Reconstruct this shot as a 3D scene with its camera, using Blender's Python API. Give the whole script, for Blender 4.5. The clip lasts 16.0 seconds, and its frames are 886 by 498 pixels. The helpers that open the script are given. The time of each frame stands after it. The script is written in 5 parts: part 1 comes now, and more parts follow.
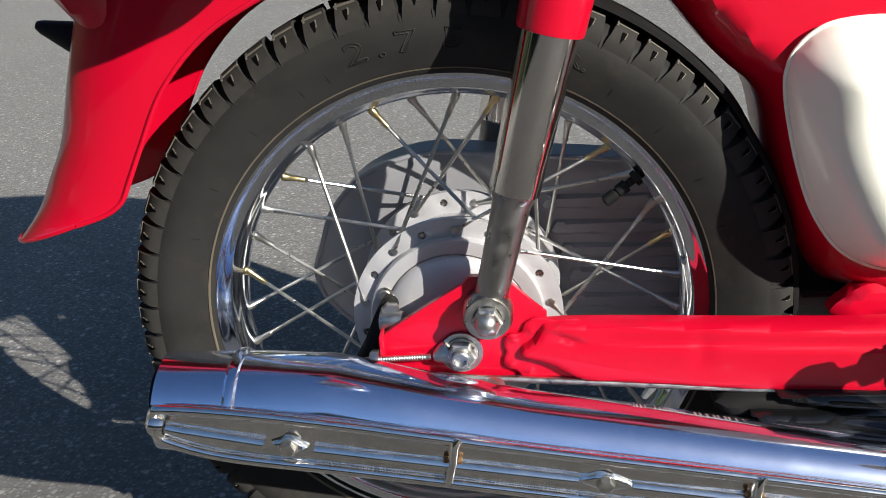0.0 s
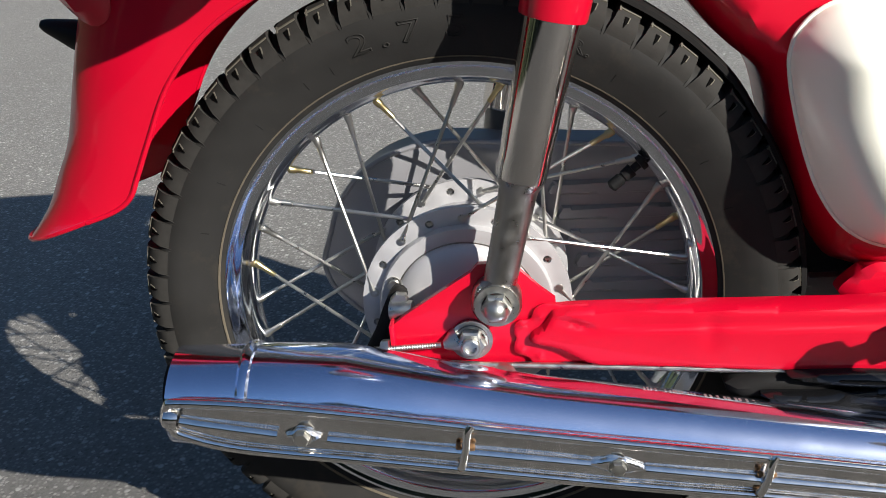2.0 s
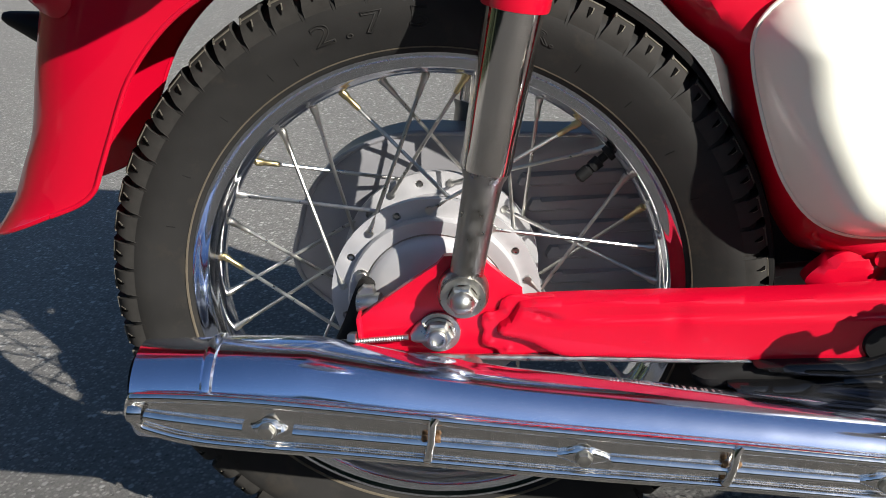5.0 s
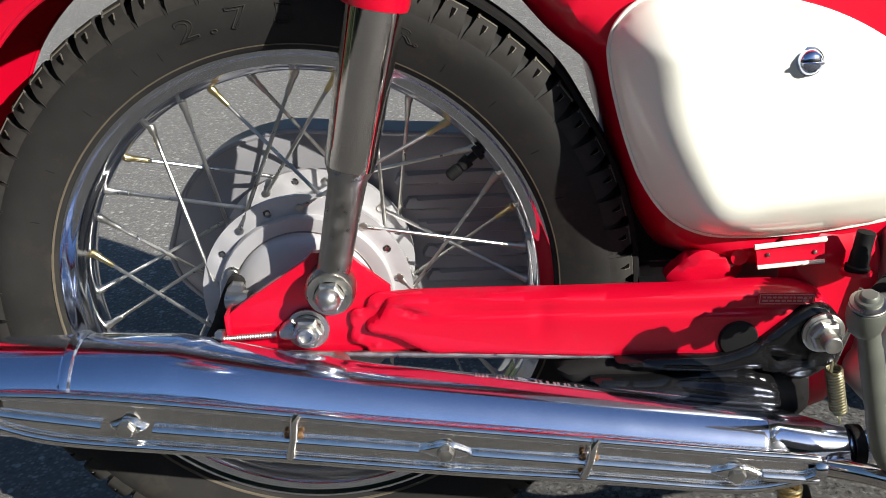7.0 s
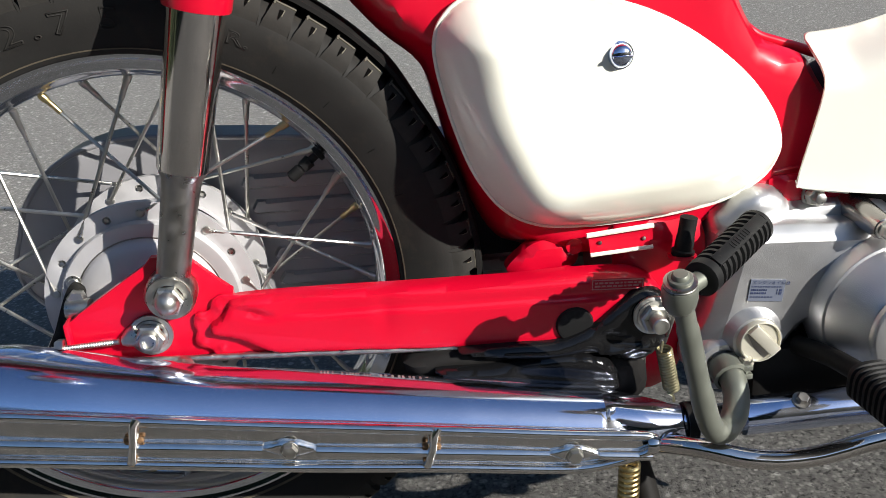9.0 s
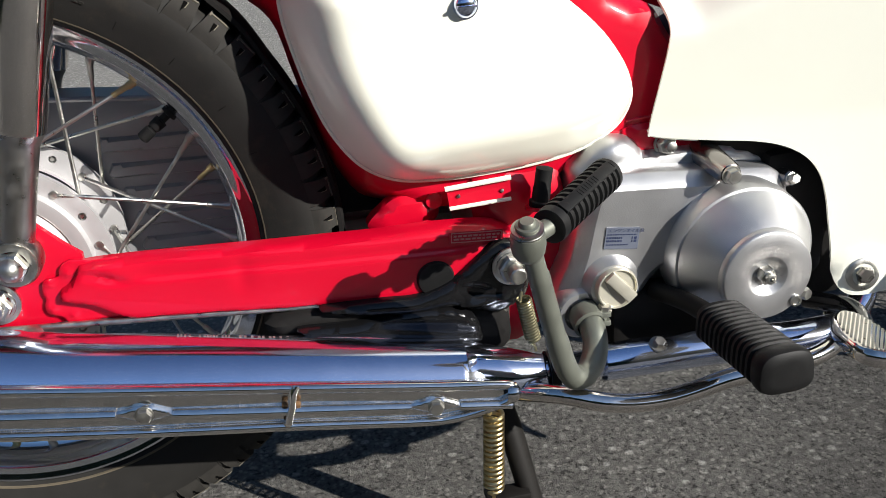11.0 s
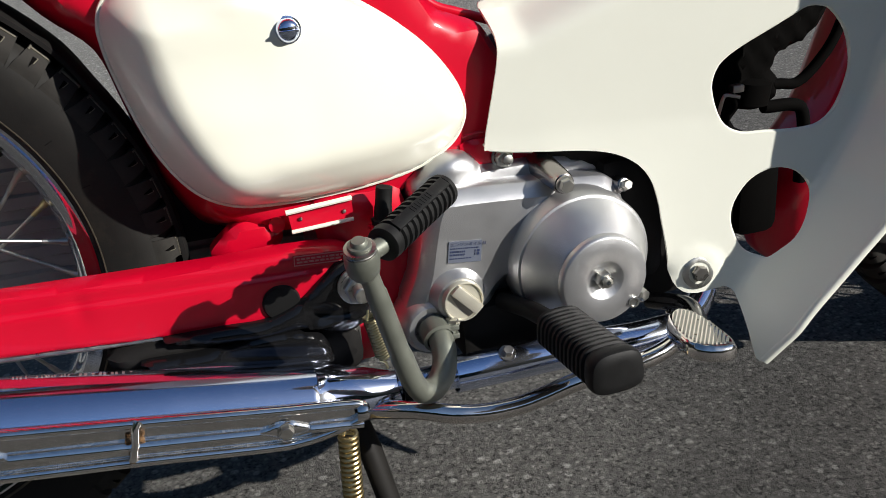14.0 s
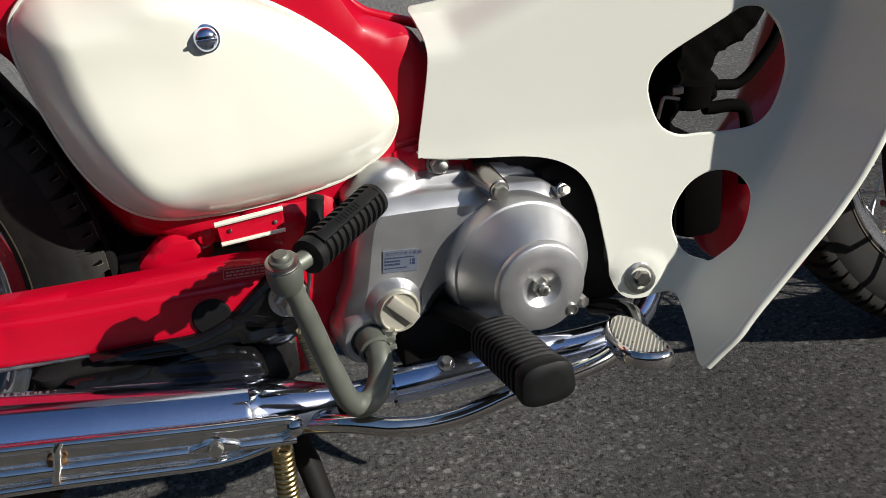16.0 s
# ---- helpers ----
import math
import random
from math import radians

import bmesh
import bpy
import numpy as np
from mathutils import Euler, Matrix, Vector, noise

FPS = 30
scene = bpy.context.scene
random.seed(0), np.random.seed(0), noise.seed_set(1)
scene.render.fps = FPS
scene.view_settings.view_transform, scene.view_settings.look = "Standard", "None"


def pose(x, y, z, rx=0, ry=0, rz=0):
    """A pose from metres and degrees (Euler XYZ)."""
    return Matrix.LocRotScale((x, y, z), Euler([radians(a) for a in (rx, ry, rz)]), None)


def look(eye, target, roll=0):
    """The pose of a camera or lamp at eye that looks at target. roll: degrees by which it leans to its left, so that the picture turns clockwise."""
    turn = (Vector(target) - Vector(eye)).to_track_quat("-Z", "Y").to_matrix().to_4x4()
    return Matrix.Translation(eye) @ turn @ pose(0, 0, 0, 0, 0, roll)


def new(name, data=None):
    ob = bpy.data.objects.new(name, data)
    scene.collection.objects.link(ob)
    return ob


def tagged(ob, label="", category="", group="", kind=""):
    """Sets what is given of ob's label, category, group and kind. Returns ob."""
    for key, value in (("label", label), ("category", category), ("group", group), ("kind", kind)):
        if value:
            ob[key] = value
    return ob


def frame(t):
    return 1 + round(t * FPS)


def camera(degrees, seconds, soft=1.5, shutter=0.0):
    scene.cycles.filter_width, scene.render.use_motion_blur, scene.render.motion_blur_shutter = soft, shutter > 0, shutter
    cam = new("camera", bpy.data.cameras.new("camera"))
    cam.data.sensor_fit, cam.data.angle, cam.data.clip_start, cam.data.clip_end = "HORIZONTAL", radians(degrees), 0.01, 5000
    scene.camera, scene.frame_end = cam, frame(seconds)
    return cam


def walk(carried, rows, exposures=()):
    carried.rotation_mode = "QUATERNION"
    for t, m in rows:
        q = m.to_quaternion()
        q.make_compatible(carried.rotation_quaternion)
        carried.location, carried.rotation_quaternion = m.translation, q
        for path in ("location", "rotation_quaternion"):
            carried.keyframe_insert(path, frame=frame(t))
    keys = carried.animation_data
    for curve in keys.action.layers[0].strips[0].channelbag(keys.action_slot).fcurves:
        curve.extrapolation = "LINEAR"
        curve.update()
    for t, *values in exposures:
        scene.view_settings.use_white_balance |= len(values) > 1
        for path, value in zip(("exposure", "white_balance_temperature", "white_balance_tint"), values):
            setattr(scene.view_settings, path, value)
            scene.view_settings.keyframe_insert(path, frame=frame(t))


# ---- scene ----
cam = camera(50.5, 16.0, soft=0.55)
PATH = [
    (0, (0.049, -0.649, 0.577), (-0.134, 1.195, -0.176), -4.4),
    (0.5, (0.05, -0.651, 0.578), (-0.129, 1.195, -0.169), -4.7),
    (1, (0.049, -0.649, 0.575), (-0.142, 1.195, -0.177), -5.3),
    (1.5, (0.049, -0.65, 0.575), (-0.145, 1.188, -0.189), -5.6),
    (2, (0.048, -0.652, 0.577), (-0.149, 1.183, -0.194), -5.9),
    (2.5, (0.047, -0.655, 0.579), (-0.141, 1.181, -0.19), -5.8),
    (3, (0.05, -0.654, 0.578), (-0.125, 1.184, -0.19), -5.8),
    (5.3, (0.067, -0.65, 0.572), (-0.114, 1.18, -0.212), -6.0),
    (5.5, (0.068, -0.652, 0.573), (-0.096, 1.18, -0.214), -5.9),
    (6, (0.075, -0.656, 0.567), (-0.026, 1.192, -0.193), -4.4),
    (6.5, (0.1, -0.658, 0.565), (0.023, 1.192, -0.191), -4.8),
    (7, (0.111, -0.655, 0.565), (0.07, 1.185, -0.217), -4.1),
    (7.5, (0.125, -0.656, 0.565), (0.133, 1.191, -0.203), -3.9),
    (8, (0.135, -0.663, 0.559), (0.197, 1.192, -0.186), -4.0),
    (8.5, (0.15, -0.665, 0.559), (0.25, 1.182, -0.201), -4.3),
    (9, (0.161, -0.672, 0.556), (0.304, 1.168, -0.214), -4.1),
    (9.2, (0.168, -0.674, 0.553), (0.325, 1.163, -0.221), -4.2),
    (11.3, (0.206, -0.682, 0.54), (0.527, 1.108, -0.294), -3.8),
    (11.5, (0.209, -0.683, 0.54), (0.54, 1.105, -0.293), -3.8),
    (12, (0.223, -0.688, 0.54), (0.611, 1.09, -0.289), -3.9),
    (12.5, (0.236, -0.69, 0.539), (0.659, 1.072, -0.307), -4.7),
    (13, (0.241, -0.691, 0.536), (0.708, 1.057, -0.318), -4.6),
    (13.5, (0.245, -0.693, 0.537), (0.749, 1.051, -0.3), -4.4),
    (14, (0.245, -0.697, 0.54), (0.748, 1.061, -0.269), -4.6),
    (14.5, (0.248, -0.695, 0.538), (0.792, 1.051, -0.271), -3.9),
    (15, (0.252, -0.695, 0.537), (0.847, 1.033, -0.275), -3.9),
    (15.5, (0.262, -0.701, 0.545), (0.79, 1.068, -0.225), -5.3),
    (16, (0.285, -0.695, 0.539), (0.816, 1.053, -0.275), -5.2),
]
walk(cam, [(t, look(eye, target, roll)) for t, eye, target, roll in PATH],
     exposures=((0, 0.72), (8, 0.72), (9.2, 0.68), (11.3, 0.58), (13, 0.36), (14.5, 0.24), (16, 0.08)))

# ---- light ----
SUN = Vector((0.095, -0.0805, 0.060)).normalized()
world = bpy.data.worlds.new("sky")
scene.world = world
world.use_nodes = True
wn = world.node_tree
sky = wn.nodes.new("ShaderNodeTexSky")
sky.sky_type, sky.sun_disc = "NISHITA", False
sky.sun_elevation = math.asin(SUN.z)
sky.sun_rotation = math.atan2(SUN.x, SUN.y)
sky.air_density, sky.dust_density, sky.ozone_density = 1.0, 0.5, 2.5
deep = wn.nodes.new("ShaderNodeHueSaturation")
deep.inputs["Saturation"].default_value = 1.08
wn.links.new(sky.outputs[0], deep.inputs["Color"])
wn.links.new(deep.outputs[0], wn.nodes["Background"].inputs[0])
wn.nodes["Background"].inputs[1].default_value = 0.069
sun = new("sun", bpy.data.lights.new("sun", "SUN"))
sun.data.energy, sun.data.angle, sun.data.color = 5.0, radians(0.5), (1.0, 0.965, 0.91)
sun.matrix_world = look(SUN * 20, (0, 0, 0))


# ---- materials ----
def material(name, color, rough=0.5, metal=0.0, coat=0.0, coat_rough=0.05, vary=0.08, scale=60.0, fine=900.0, bump=0.05,
             rough_vary=0.1, stain=None, stain_scale=25.0, stain_from=0.62, distance=0.0004, spec=0.5):
    """Colour, roughness and relief that vary at two scales; stain: a second colour in blotches."""
    m = bpy.data.materials.new(name)
    m.use_nodes = True
    nt = m.node_tree
    b = nt.nodes["Principled BSDF"]
    b.inputs["Metallic"].default_value = metal
    b.inputs["Coat Weight"].default_value = coat
    b.inputs["Coat Roughness"].default_value = coat_rough
    b.inputs["Specular IOR Level"].default_value = spec
    tc = nt.nodes.new("ShaderNodeTexCoord")
    big = nt.nodes.new("ShaderNodeTexNoise")
    big.inputs["Scale"].default_value, big.inputs["Detail"].default_value = scale, 5
    small = nt.nodes.new("ShaderNodeTexNoise")
    small.inputs["Scale"].default_value, small.inputs["Detail"].default_value = fine, 3
    for n in (big, small):
        nt.links.new(tc.outputs["Object"], n.inputs["Vector"])
    ramp = nt.nodes.new("ShaderNodeMapRange")
    ramp.inputs[3].default_value, ramp.inputs[4].default_value = 1 - vary, 1 + vary
    nt.links.new(big.outputs["Fac"], ramp.inputs[0])
    hue = nt.nodes.new("ShaderNodeHueSaturation")
    hue.inputs["Color"].default_value = (*color, 1)
    nt.links.new(ramp.outputs[0], hue.inputs["Value"])
    out = hue.outputs[0]
    if stain:
        st = nt.nodes.new("ShaderNodeTexNoise")
        st.inputs["Scale"].default_value, st.inputs["Detail"].default_value = stain_scale, 8
        st.inputs["Roughness"].default_value = 0.7
        nt.links.new(tc.outputs["Object"], st.inputs["Vector"])
        r = nt.nodes.new("ShaderNodeMapRange")
        r.inputs[1].default_value, r.inputs[2].default_value = stain_from, stain_from + 0.1
        nt.links.new(st.outputs["Fac"], r.inputs[0])
        mix = nt.nodes.new("ShaderNodeMix")
        mix.data_type = "RGBA"
        nt.links.new(r.outputs[0], mix.inputs[0])
        nt.links.new(out, mix.inputs[6])
        mix.inputs[7].default_value = (*stain, 1)
        out = mix.outputs[2]
    nt.links.new(out, b.inputs["Base Color"])
    rr = nt.nodes.new("ShaderNodeMapRange")
    rr.inputs[1].default_value, rr.inputs[2].default_value = 0.3, 0.7
    rr.inputs[3].default_value, rr.inputs[4].default_value = rough * (1 - rough_vary), rough * (1 + rough_vary)
    nt.links.new(big.outputs["Fac"], rr.inputs[0])
    nt.links.new(rr.outputs[0], b.inputs["Roughness"])
    if bump:
        bp = nt.nodes.new("ShaderNodeBump")
        bp.inputs["Strength"].default_value, bp.inputs["Distance"].default_value = bump, distance
        nt.links.new(small.outputs["Fac"], bp.inputs["Height"])
        nt.links.new(bp.outputs[0], b.inputs["Normal"])
    return m


RED = material("red_paint", (0.55, 0.0012, 0.020), 0.40, coat=0.75, coat_rough=0.06, spec=0.2, vary=0.05, scale=18, fine=500, bump=0.03)
CREAM = material("cream_paint", (0.86, 0.845, 0.72), 0.34, coat=0.8, coat_rough=0.05, vary=0.02, scale=14, bump=0.01)
PLASTIC = material("cream_plastic", (0.87, 0.87, 0.755), 0.42, coat=0.15, coat_rough=0.25, vary=0.03, scale=12, fine=1200, bump=0.05,
                   stain=(0.62, 0.60, 0.48), stain_scale=30, stain_from=0.7)
BLUE_CHROME = material("chrome", (0.68, 0.76, 0.97), 0.10, metal=1, vary=0.06, scale=35, fine=90, bump=0.010, rough_vary=0.35, distance=0.0008,
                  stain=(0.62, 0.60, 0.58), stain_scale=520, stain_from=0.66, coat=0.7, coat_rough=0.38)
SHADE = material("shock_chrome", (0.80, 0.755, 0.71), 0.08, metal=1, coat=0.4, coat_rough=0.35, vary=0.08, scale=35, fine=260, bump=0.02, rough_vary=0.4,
                 stain=(0.26, 0.22, 0.18), stain_scale=300, stain_from=0.68)
RIMC = material("rim_chrome", (0.82, 0.84, 0.88), 0.08, metal=1, coat=0.3, coat_rough=0.3, vary=0.08, scale=35, fine=260, bump=0.015, rough_vary=0.5,
                stain=(0.32, 0.27, 0.20), stain_scale=260, stain_from=0.68)
RODS = material("guard_chrome", (0.84, 0.82, 0.79), 0.12, metal=1, coat=0.5, coat_rough=0.4, vary=0.12, scale=120, bump=0.05, rough_vary=0.5,
                stain=(0.33, 0.22, 0.12), stain_scale=160, stain_from=0.66)
DULL = material("dull_steel", (0.34, 0.325, 0.30), 0.36, metal=1, vary=0.07, scale=90, bump=0.12, rough_vary=0.4,
                stain=(0.30, 0.22, 0.15), stain_scale=220, stain_from=0.76)
ZINC = material("zinc_steel", (0.54, 0.53, 0.49), 0.36, metal=1, vary=0.10, scale=150, bump=0.08, rough_vary=0.3)
KICK = material("grey_plated_steel", (0.20, 0.21, 0.175), 0.48, metal=0.6, vary=0.12, scale=70, fine=700, bump=0.10)
ALU = material("cast_aluminium", (0.58, 0.58, 0.585), 0.40, metal=0.9, vary=0.07, scale=50, fine=1700, bump=0.45, distance=0.0003)
HUBALU = material("painted_aluminium", (0.50, 0.49, 0.49), 0.45, metal=0.35, vary=0.05, scale=60, fine=1500, bump=0.12,
                  stain=(0.42, 0.40, 0.37), stain_scale=200, stain_from=0.68)
OLIVE = material("olive_plating", (0.30, 0.27, 0.16), 0.36, metal=0.9, vary=0.15, scale=200, bump=0.05)
CASE = material("silver_painted_steel", (0.29, 0.285, 0.295), 0.32, metal=0.2, spec=0.6, vary=0.12, scale=30, bump=0.1,
                stain=(0.10, 0.08, 0.07), stain_scale=240, stain_from=0.72)
TYRE = material("tyre_rubber", (0.023, 0.022, 0.0205), 0.65, vary=0.25, scale=40, fine=700, bump=0.15, rough_vary=0.15, spec=0.12,
                stain=(0.030, 0.027, 0.023), stain_scale=30, stain_from=0.55)
TREAD = material("worn_tread_rubber", (0.032, 0.030, 0.027), 0.8, vary=0.3, scale=160, fine=900, bump=0.25, spec=0.12)
LIT_DUST = material("sunlit_dusty_tread_edge", (0.12, 0.110, 0.088), 0.85, vary=0.4, scale=250, fine=900, bump=0.2, spec=0.1)
SHADE_BLACK = material("shade_black", (0.010, 0.0093, 0.0088), 0.7, vary=0.4, scale=70, bump=0.2, spec=0.15)
SHADE_MATT = material("matt_shade_black", (0.0030, 0.0028, 0.0026), 0.85, vary=0.3, scale=70, bump=0.1, spec=0.03)
RUST = material("weld_rust", (0.16, 0.085, 0.035), 0.7, metal=0.2, vary=0.4, scale=300, bump=0.3)
RUBBER = material("black_rubber", (0.008, 0.008, 0.008), 0.55, spec=0.2, vary=0.25, scale=90, fine=900, bump=0.15,
                  stain=(0.028, 0.026, 0.024), stain_scale=130, stain_from=0.64)
STAMP = material("stamped_chrome", (0.50, 0.40, 0.40), 0.45, metal=0.8, vary=0.2, scale=200, bump=0.1)
BLACK = material("black_enamel", (0.006, 0.006, 0.0065), 0.22, coat=0.35, spec=0.3, vary=0.2, scale=60, fine=300, bump=0.02)
GRIME = material("grimy_black_metal", (0.011, 0.010, 0.009), 0.6, spec=0.2, vary=0.4, scale=70, bump=0.3, stain=(0.03, 0.026, 0.02), stain_scale=60)
CAP = material("cream_plating", (0.60, 0.57, 0.47), 0.38, metal=0.5, vary=0.08, scale=150, bump=0.08)
POLISH = material("polished_aluminium", (0.36, 0.34, 0.33), 0.24, metal=1, vary=0.1, scale=60, bump=0.03)
BRASS = material("brass_plating", (0.62, 0.50, 0.26), 0.32, metal=1, vary=0.12, scale=200, bump=0.05)
FLASH = material("moulding_rib_rubber", (0.095, 0.078, 0.052), 0.8, vary=0.3, scale=200, bump=0.1)
FOIL = material("label_foil", (0.115, 0.13, 0.17), 0.5, metal=0.0, vary=0.06, scale=90, bump=0.02)
INK = material("dark_blue_ink", (0.02, 0.03, 0.08), 0.5, vary=0.1, bump=0)
PALE = material("pale_ink", (0.62, 0.20, 0.20), 0.5, vary=0.1, bump=0)
HEDGE = material("dark_foliage", (0.035, 0.045, 0.025), 0.9, vary=0.5, scale=0.6, fine=4.0, bump=0.6, distance=0.3, spec=0.1, stain=(0.015, 0.02, 0.012), stain_scale=1.5, stain_from=0.5)
SEAT = material("black_seat_vinyl", (0.02, 0.02, 0.02), 0.5, vary=0.15, scale=200, bump=0.2)


def asphalt():
    m = bpy.data.materials.new("asphalt")
    m.use_nodes = True
    nt = m.node_tree
    b = nt.nodes["Principled BSDF"]
    L = nt.links.new
    tc = nt.nodes.new("ShaderNodeTexCoord")

    def node(kind, **values):
        n = nt.nodes.new(kind)
        for key, value in values.items():
            n.inputs[key].default_value = value
        return n
    warp = node("ShaderNodeTexNoise", Scale=120.0, Detail=2.0)
    L(tc.outputs["Object"], warp.inputs["Vector"])
    add = nt.nodes.new("ShaderNodeMix")
    add.data_type = "VECTOR"
    add.inputs[0].default_value = 0.004
    L(tc.outputs["Object"], add.inputs[4])
    L(warp.outputs["Color"], add.inputs[5])
    cells = node("ShaderNodeTexVoronoi", Scale=200.0, Randomness=1.0)
    small = node("ShaderNodeTexVoronoi", Scale=700.0)
    chips = node("ShaderNodeTexVoronoi", Scale=95.0)
    for v in (cells, small, chips):
        L(add.outputs[1], v.inputs["Vector"])
    patch = node("ShaderNodeTexNoise", Scale=3.0, Detail=6.0)
    L(tc.outputs["Object"], patch.inputs["Vector"])
    grain = node("ShaderNodeTexNoise", Scale=1100.0, Detail=4.0)
    L(tc.outputs["Object"], grain.inputs["Vector"])
    sep = nt.nodes.new("ShaderNodeSeparateColor")
    L(cells.outputs["Color"], sep.inputs[0])
    ramp = nt.nodes.new("ShaderNodeValToRGB")
    e = ramp.color_ramp.elements
    e[0].position, e[0].color = 0.0, (0.075, 0.072, 0.066, 1)
    e[1].position, e[1].color = 1.0, (0.225, 0.215, 0.194, 1)
    mid = ramp.color_ramp.elements.new(0.6)
    mid.color = (0.160, 0.153, 0.139, 1)
    L(sep.outputs[0], ramp.inputs[0])
    round_stone = nt.nodes.new("ShaderNodeMapRange")
    round_stone.interpolation_type = "SMOOTHSTEP"
    round_stone.inputs[1].default_value, round_stone.inputs[2].default_value = 0.62, 0.26
    L(cells.outputs["Distance"], round_stone.inputs[0])
    bed = nt.nodes.new("ShaderNodeMix")
    bed.data_type = "RGBA"
    L(round_stone.outputs[0], bed.inputs[0])
    bed.inputs[6].default_value = (0.112, 0.107, 0.098, 1)
    L(ramp.outputs[0], bed.inputs[7])
    # a few pale and a few dark stones
    sep2 = nt.nodes.new("ShaderNodeSeparateColor")
    L(chips.outputs["Color"], sep2.inputs[0])
    pale = nt.nodes.new("ShaderNodeMapRange")
    pale.inputs[1].default_value, pale.inputs[2].default_value = 0.84, 0.90
    L(sep2.outputs[1], pale.inputs[0])
    near = nt.nodes.new("ShaderNodeMapRange")
    near.inputs[1].default_value, near.inputs[2].default_value = 0.42, 0.24
    L(chips.outputs["Distance"], near.inputs[0])
    both = nt.nodes.new("ShaderNodeMath")
    both.operation = "MULTIPLY"
    L(pale.outputs[0], both.inputs[0])
    L(near.outputs[0], both.inputs[1])
    mix = nt.nodes.new("ShaderNodeMix")
    mix.data_type = "RGBA"
    L(both.outputs[0], mix.inputs[0])
    L(bed.outputs[2], mix.inputs[6])
    mix.inputs[7].default_value = (0.27, 0.262, 0.24, 1)
    hue = nt.nodes.new("ShaderNodeHueSaturation")
    L(mix.outputs[2], hue.inputs["Color"])
    pv = nt.nodes.new("ShaderNodeMapRange")
    pv.inputs[1].default_value, pv.inputs[2].default_value = 0.3, 0.7
    pv.inputs[3].default_value, pv.inputs[4].default_value = 0.88, 1.12
    L(patch.outputs["Fac"], pv.inputs[0])
    # brightness by place is put into the colour: paler behind, darker front right
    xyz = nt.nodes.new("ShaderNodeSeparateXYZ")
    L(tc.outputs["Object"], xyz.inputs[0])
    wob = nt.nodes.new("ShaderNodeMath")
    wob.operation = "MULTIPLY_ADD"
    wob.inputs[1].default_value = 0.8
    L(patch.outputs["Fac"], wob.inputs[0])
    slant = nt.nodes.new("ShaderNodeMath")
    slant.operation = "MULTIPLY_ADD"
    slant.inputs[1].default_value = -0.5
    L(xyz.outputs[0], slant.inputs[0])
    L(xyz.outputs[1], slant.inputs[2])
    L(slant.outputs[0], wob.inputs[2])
    place_tone = nt.nodes.new("ShaderNodeMapRange")
    place_tone.inputs[1].default_value, place_tone.inputs[2].default_value = -0.1, 1.6
    place_tone.inputs[3].default_value, place_tone.inputs[4].default_value = 0.62, 2.2
    L(wob.outputs[0], place_tone.inputs[0])
    # broken blotches of finer and coarser stone
    blotch = node("ShaderNodeTexNoise", Scale=130.0, Detail=7.0, Roughness=0.72)
    L(tc.outputs["Object"], blotch.inputs["Vector"])
    bl = nt.nodes.new("ShaderNodeMapRange")
    bl.inputs[1].default_value, bl.inputs[2].default_value = 0.34, 0.66
    bl.inputs[3].default_value, bl.inputs[4].default_value = 0.52, 1.5
    L(blotch.outputs["Fac"], bl.inputs[0])
    grit = nt.nodes.new("ShaderNodeMath")
    grit.operation = "MULTIPLY"
    L(pv.outputs[0], grit.inputs[0])
    L(bl.outputs[0], grit.inputs[1])
    # small pits between the stones, their shade painted as dark spots
    pit = node("ShaderNodeTexNoise", Scale=230.0, Detail=3.0, Roughness=0.55)
    L(add.outputs[1], pit.inputs["Vector"])
    pits = nt.nodes.new("ShaderNodeMapRange")
    pits.inputs[1].default_value, pits.inputs[2].default_value = 0.565, 0.64
    pits.inputs[3].default_value, pits.inputs[4].default_value = 1.10, 0.34
    L(pit.outputs["Fac"], pits.inputs[0])
    worn = nt.nodes.new("ShaderNodeMath")
    worn.operation = "MULTIPLY"
    smooth_back = nt.nodes.new("ShaderNodeMapRange")
    smooth_back.inputs[1].default_value, smooth_back.inputs[2].default_value = 0.25, 0.75
    L(wob.outputs[0], smooth_back.inputs[0])
    fade = nt.nodes.new("ShaderNodeMix")
    fade.data_type = "FLOAT"
    L(smooth_back.outputs[0], fade.inputs[0])
    rough_tone = nt.nodes.new("ShaderNodeMath")
    rough_tone.operation = "MULTIPLY"
    L(grit.outputs[0], rough_tone.inputs[0])
    L(pits.outputs[0], rough_tone.inputs[1])
    back_tone = nt.nodes.new("ShaderNodeMapRange")
    back_tone.inputs[1].default_value, back_tone.inputs[2].default_value = 0.4, 1.6
    back_tone.inputs[3].default_value, back_tone.inputs[4].default_value = 0.86, 1.14
    L(grit.outputs[0], back_tone.inputs[0])
    L(rough_tone.outputs[0], fade.inputs[2])
    L(back_tone.outputs[0], fade.inputs[3])
    L(fade.outputs[0], worn.inputs[0])
    worn.inputs[1].default_value = 1.0
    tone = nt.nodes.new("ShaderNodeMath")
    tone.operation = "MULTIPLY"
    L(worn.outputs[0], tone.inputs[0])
    L(place_tone.outputs[0], tone.inputs[1])
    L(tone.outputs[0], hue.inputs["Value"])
    L(hue.outputs[0], b.inputs["Base Color"])
    b.inputs["Roughness"].default_value = 0.85
    b.inputs["Specular IOR Level"].default_value = 0.3
    h1 = nt.nodes.new("ShaderNodeMath")
    h1.operation = "MULTIPLY_ADD"
    h1.inputs[1].default_value = 0.7
    L(grain.outputs["Fac"], h1.inputs[0])
    sink = nt.nodes.new("ShaderNodeMath")
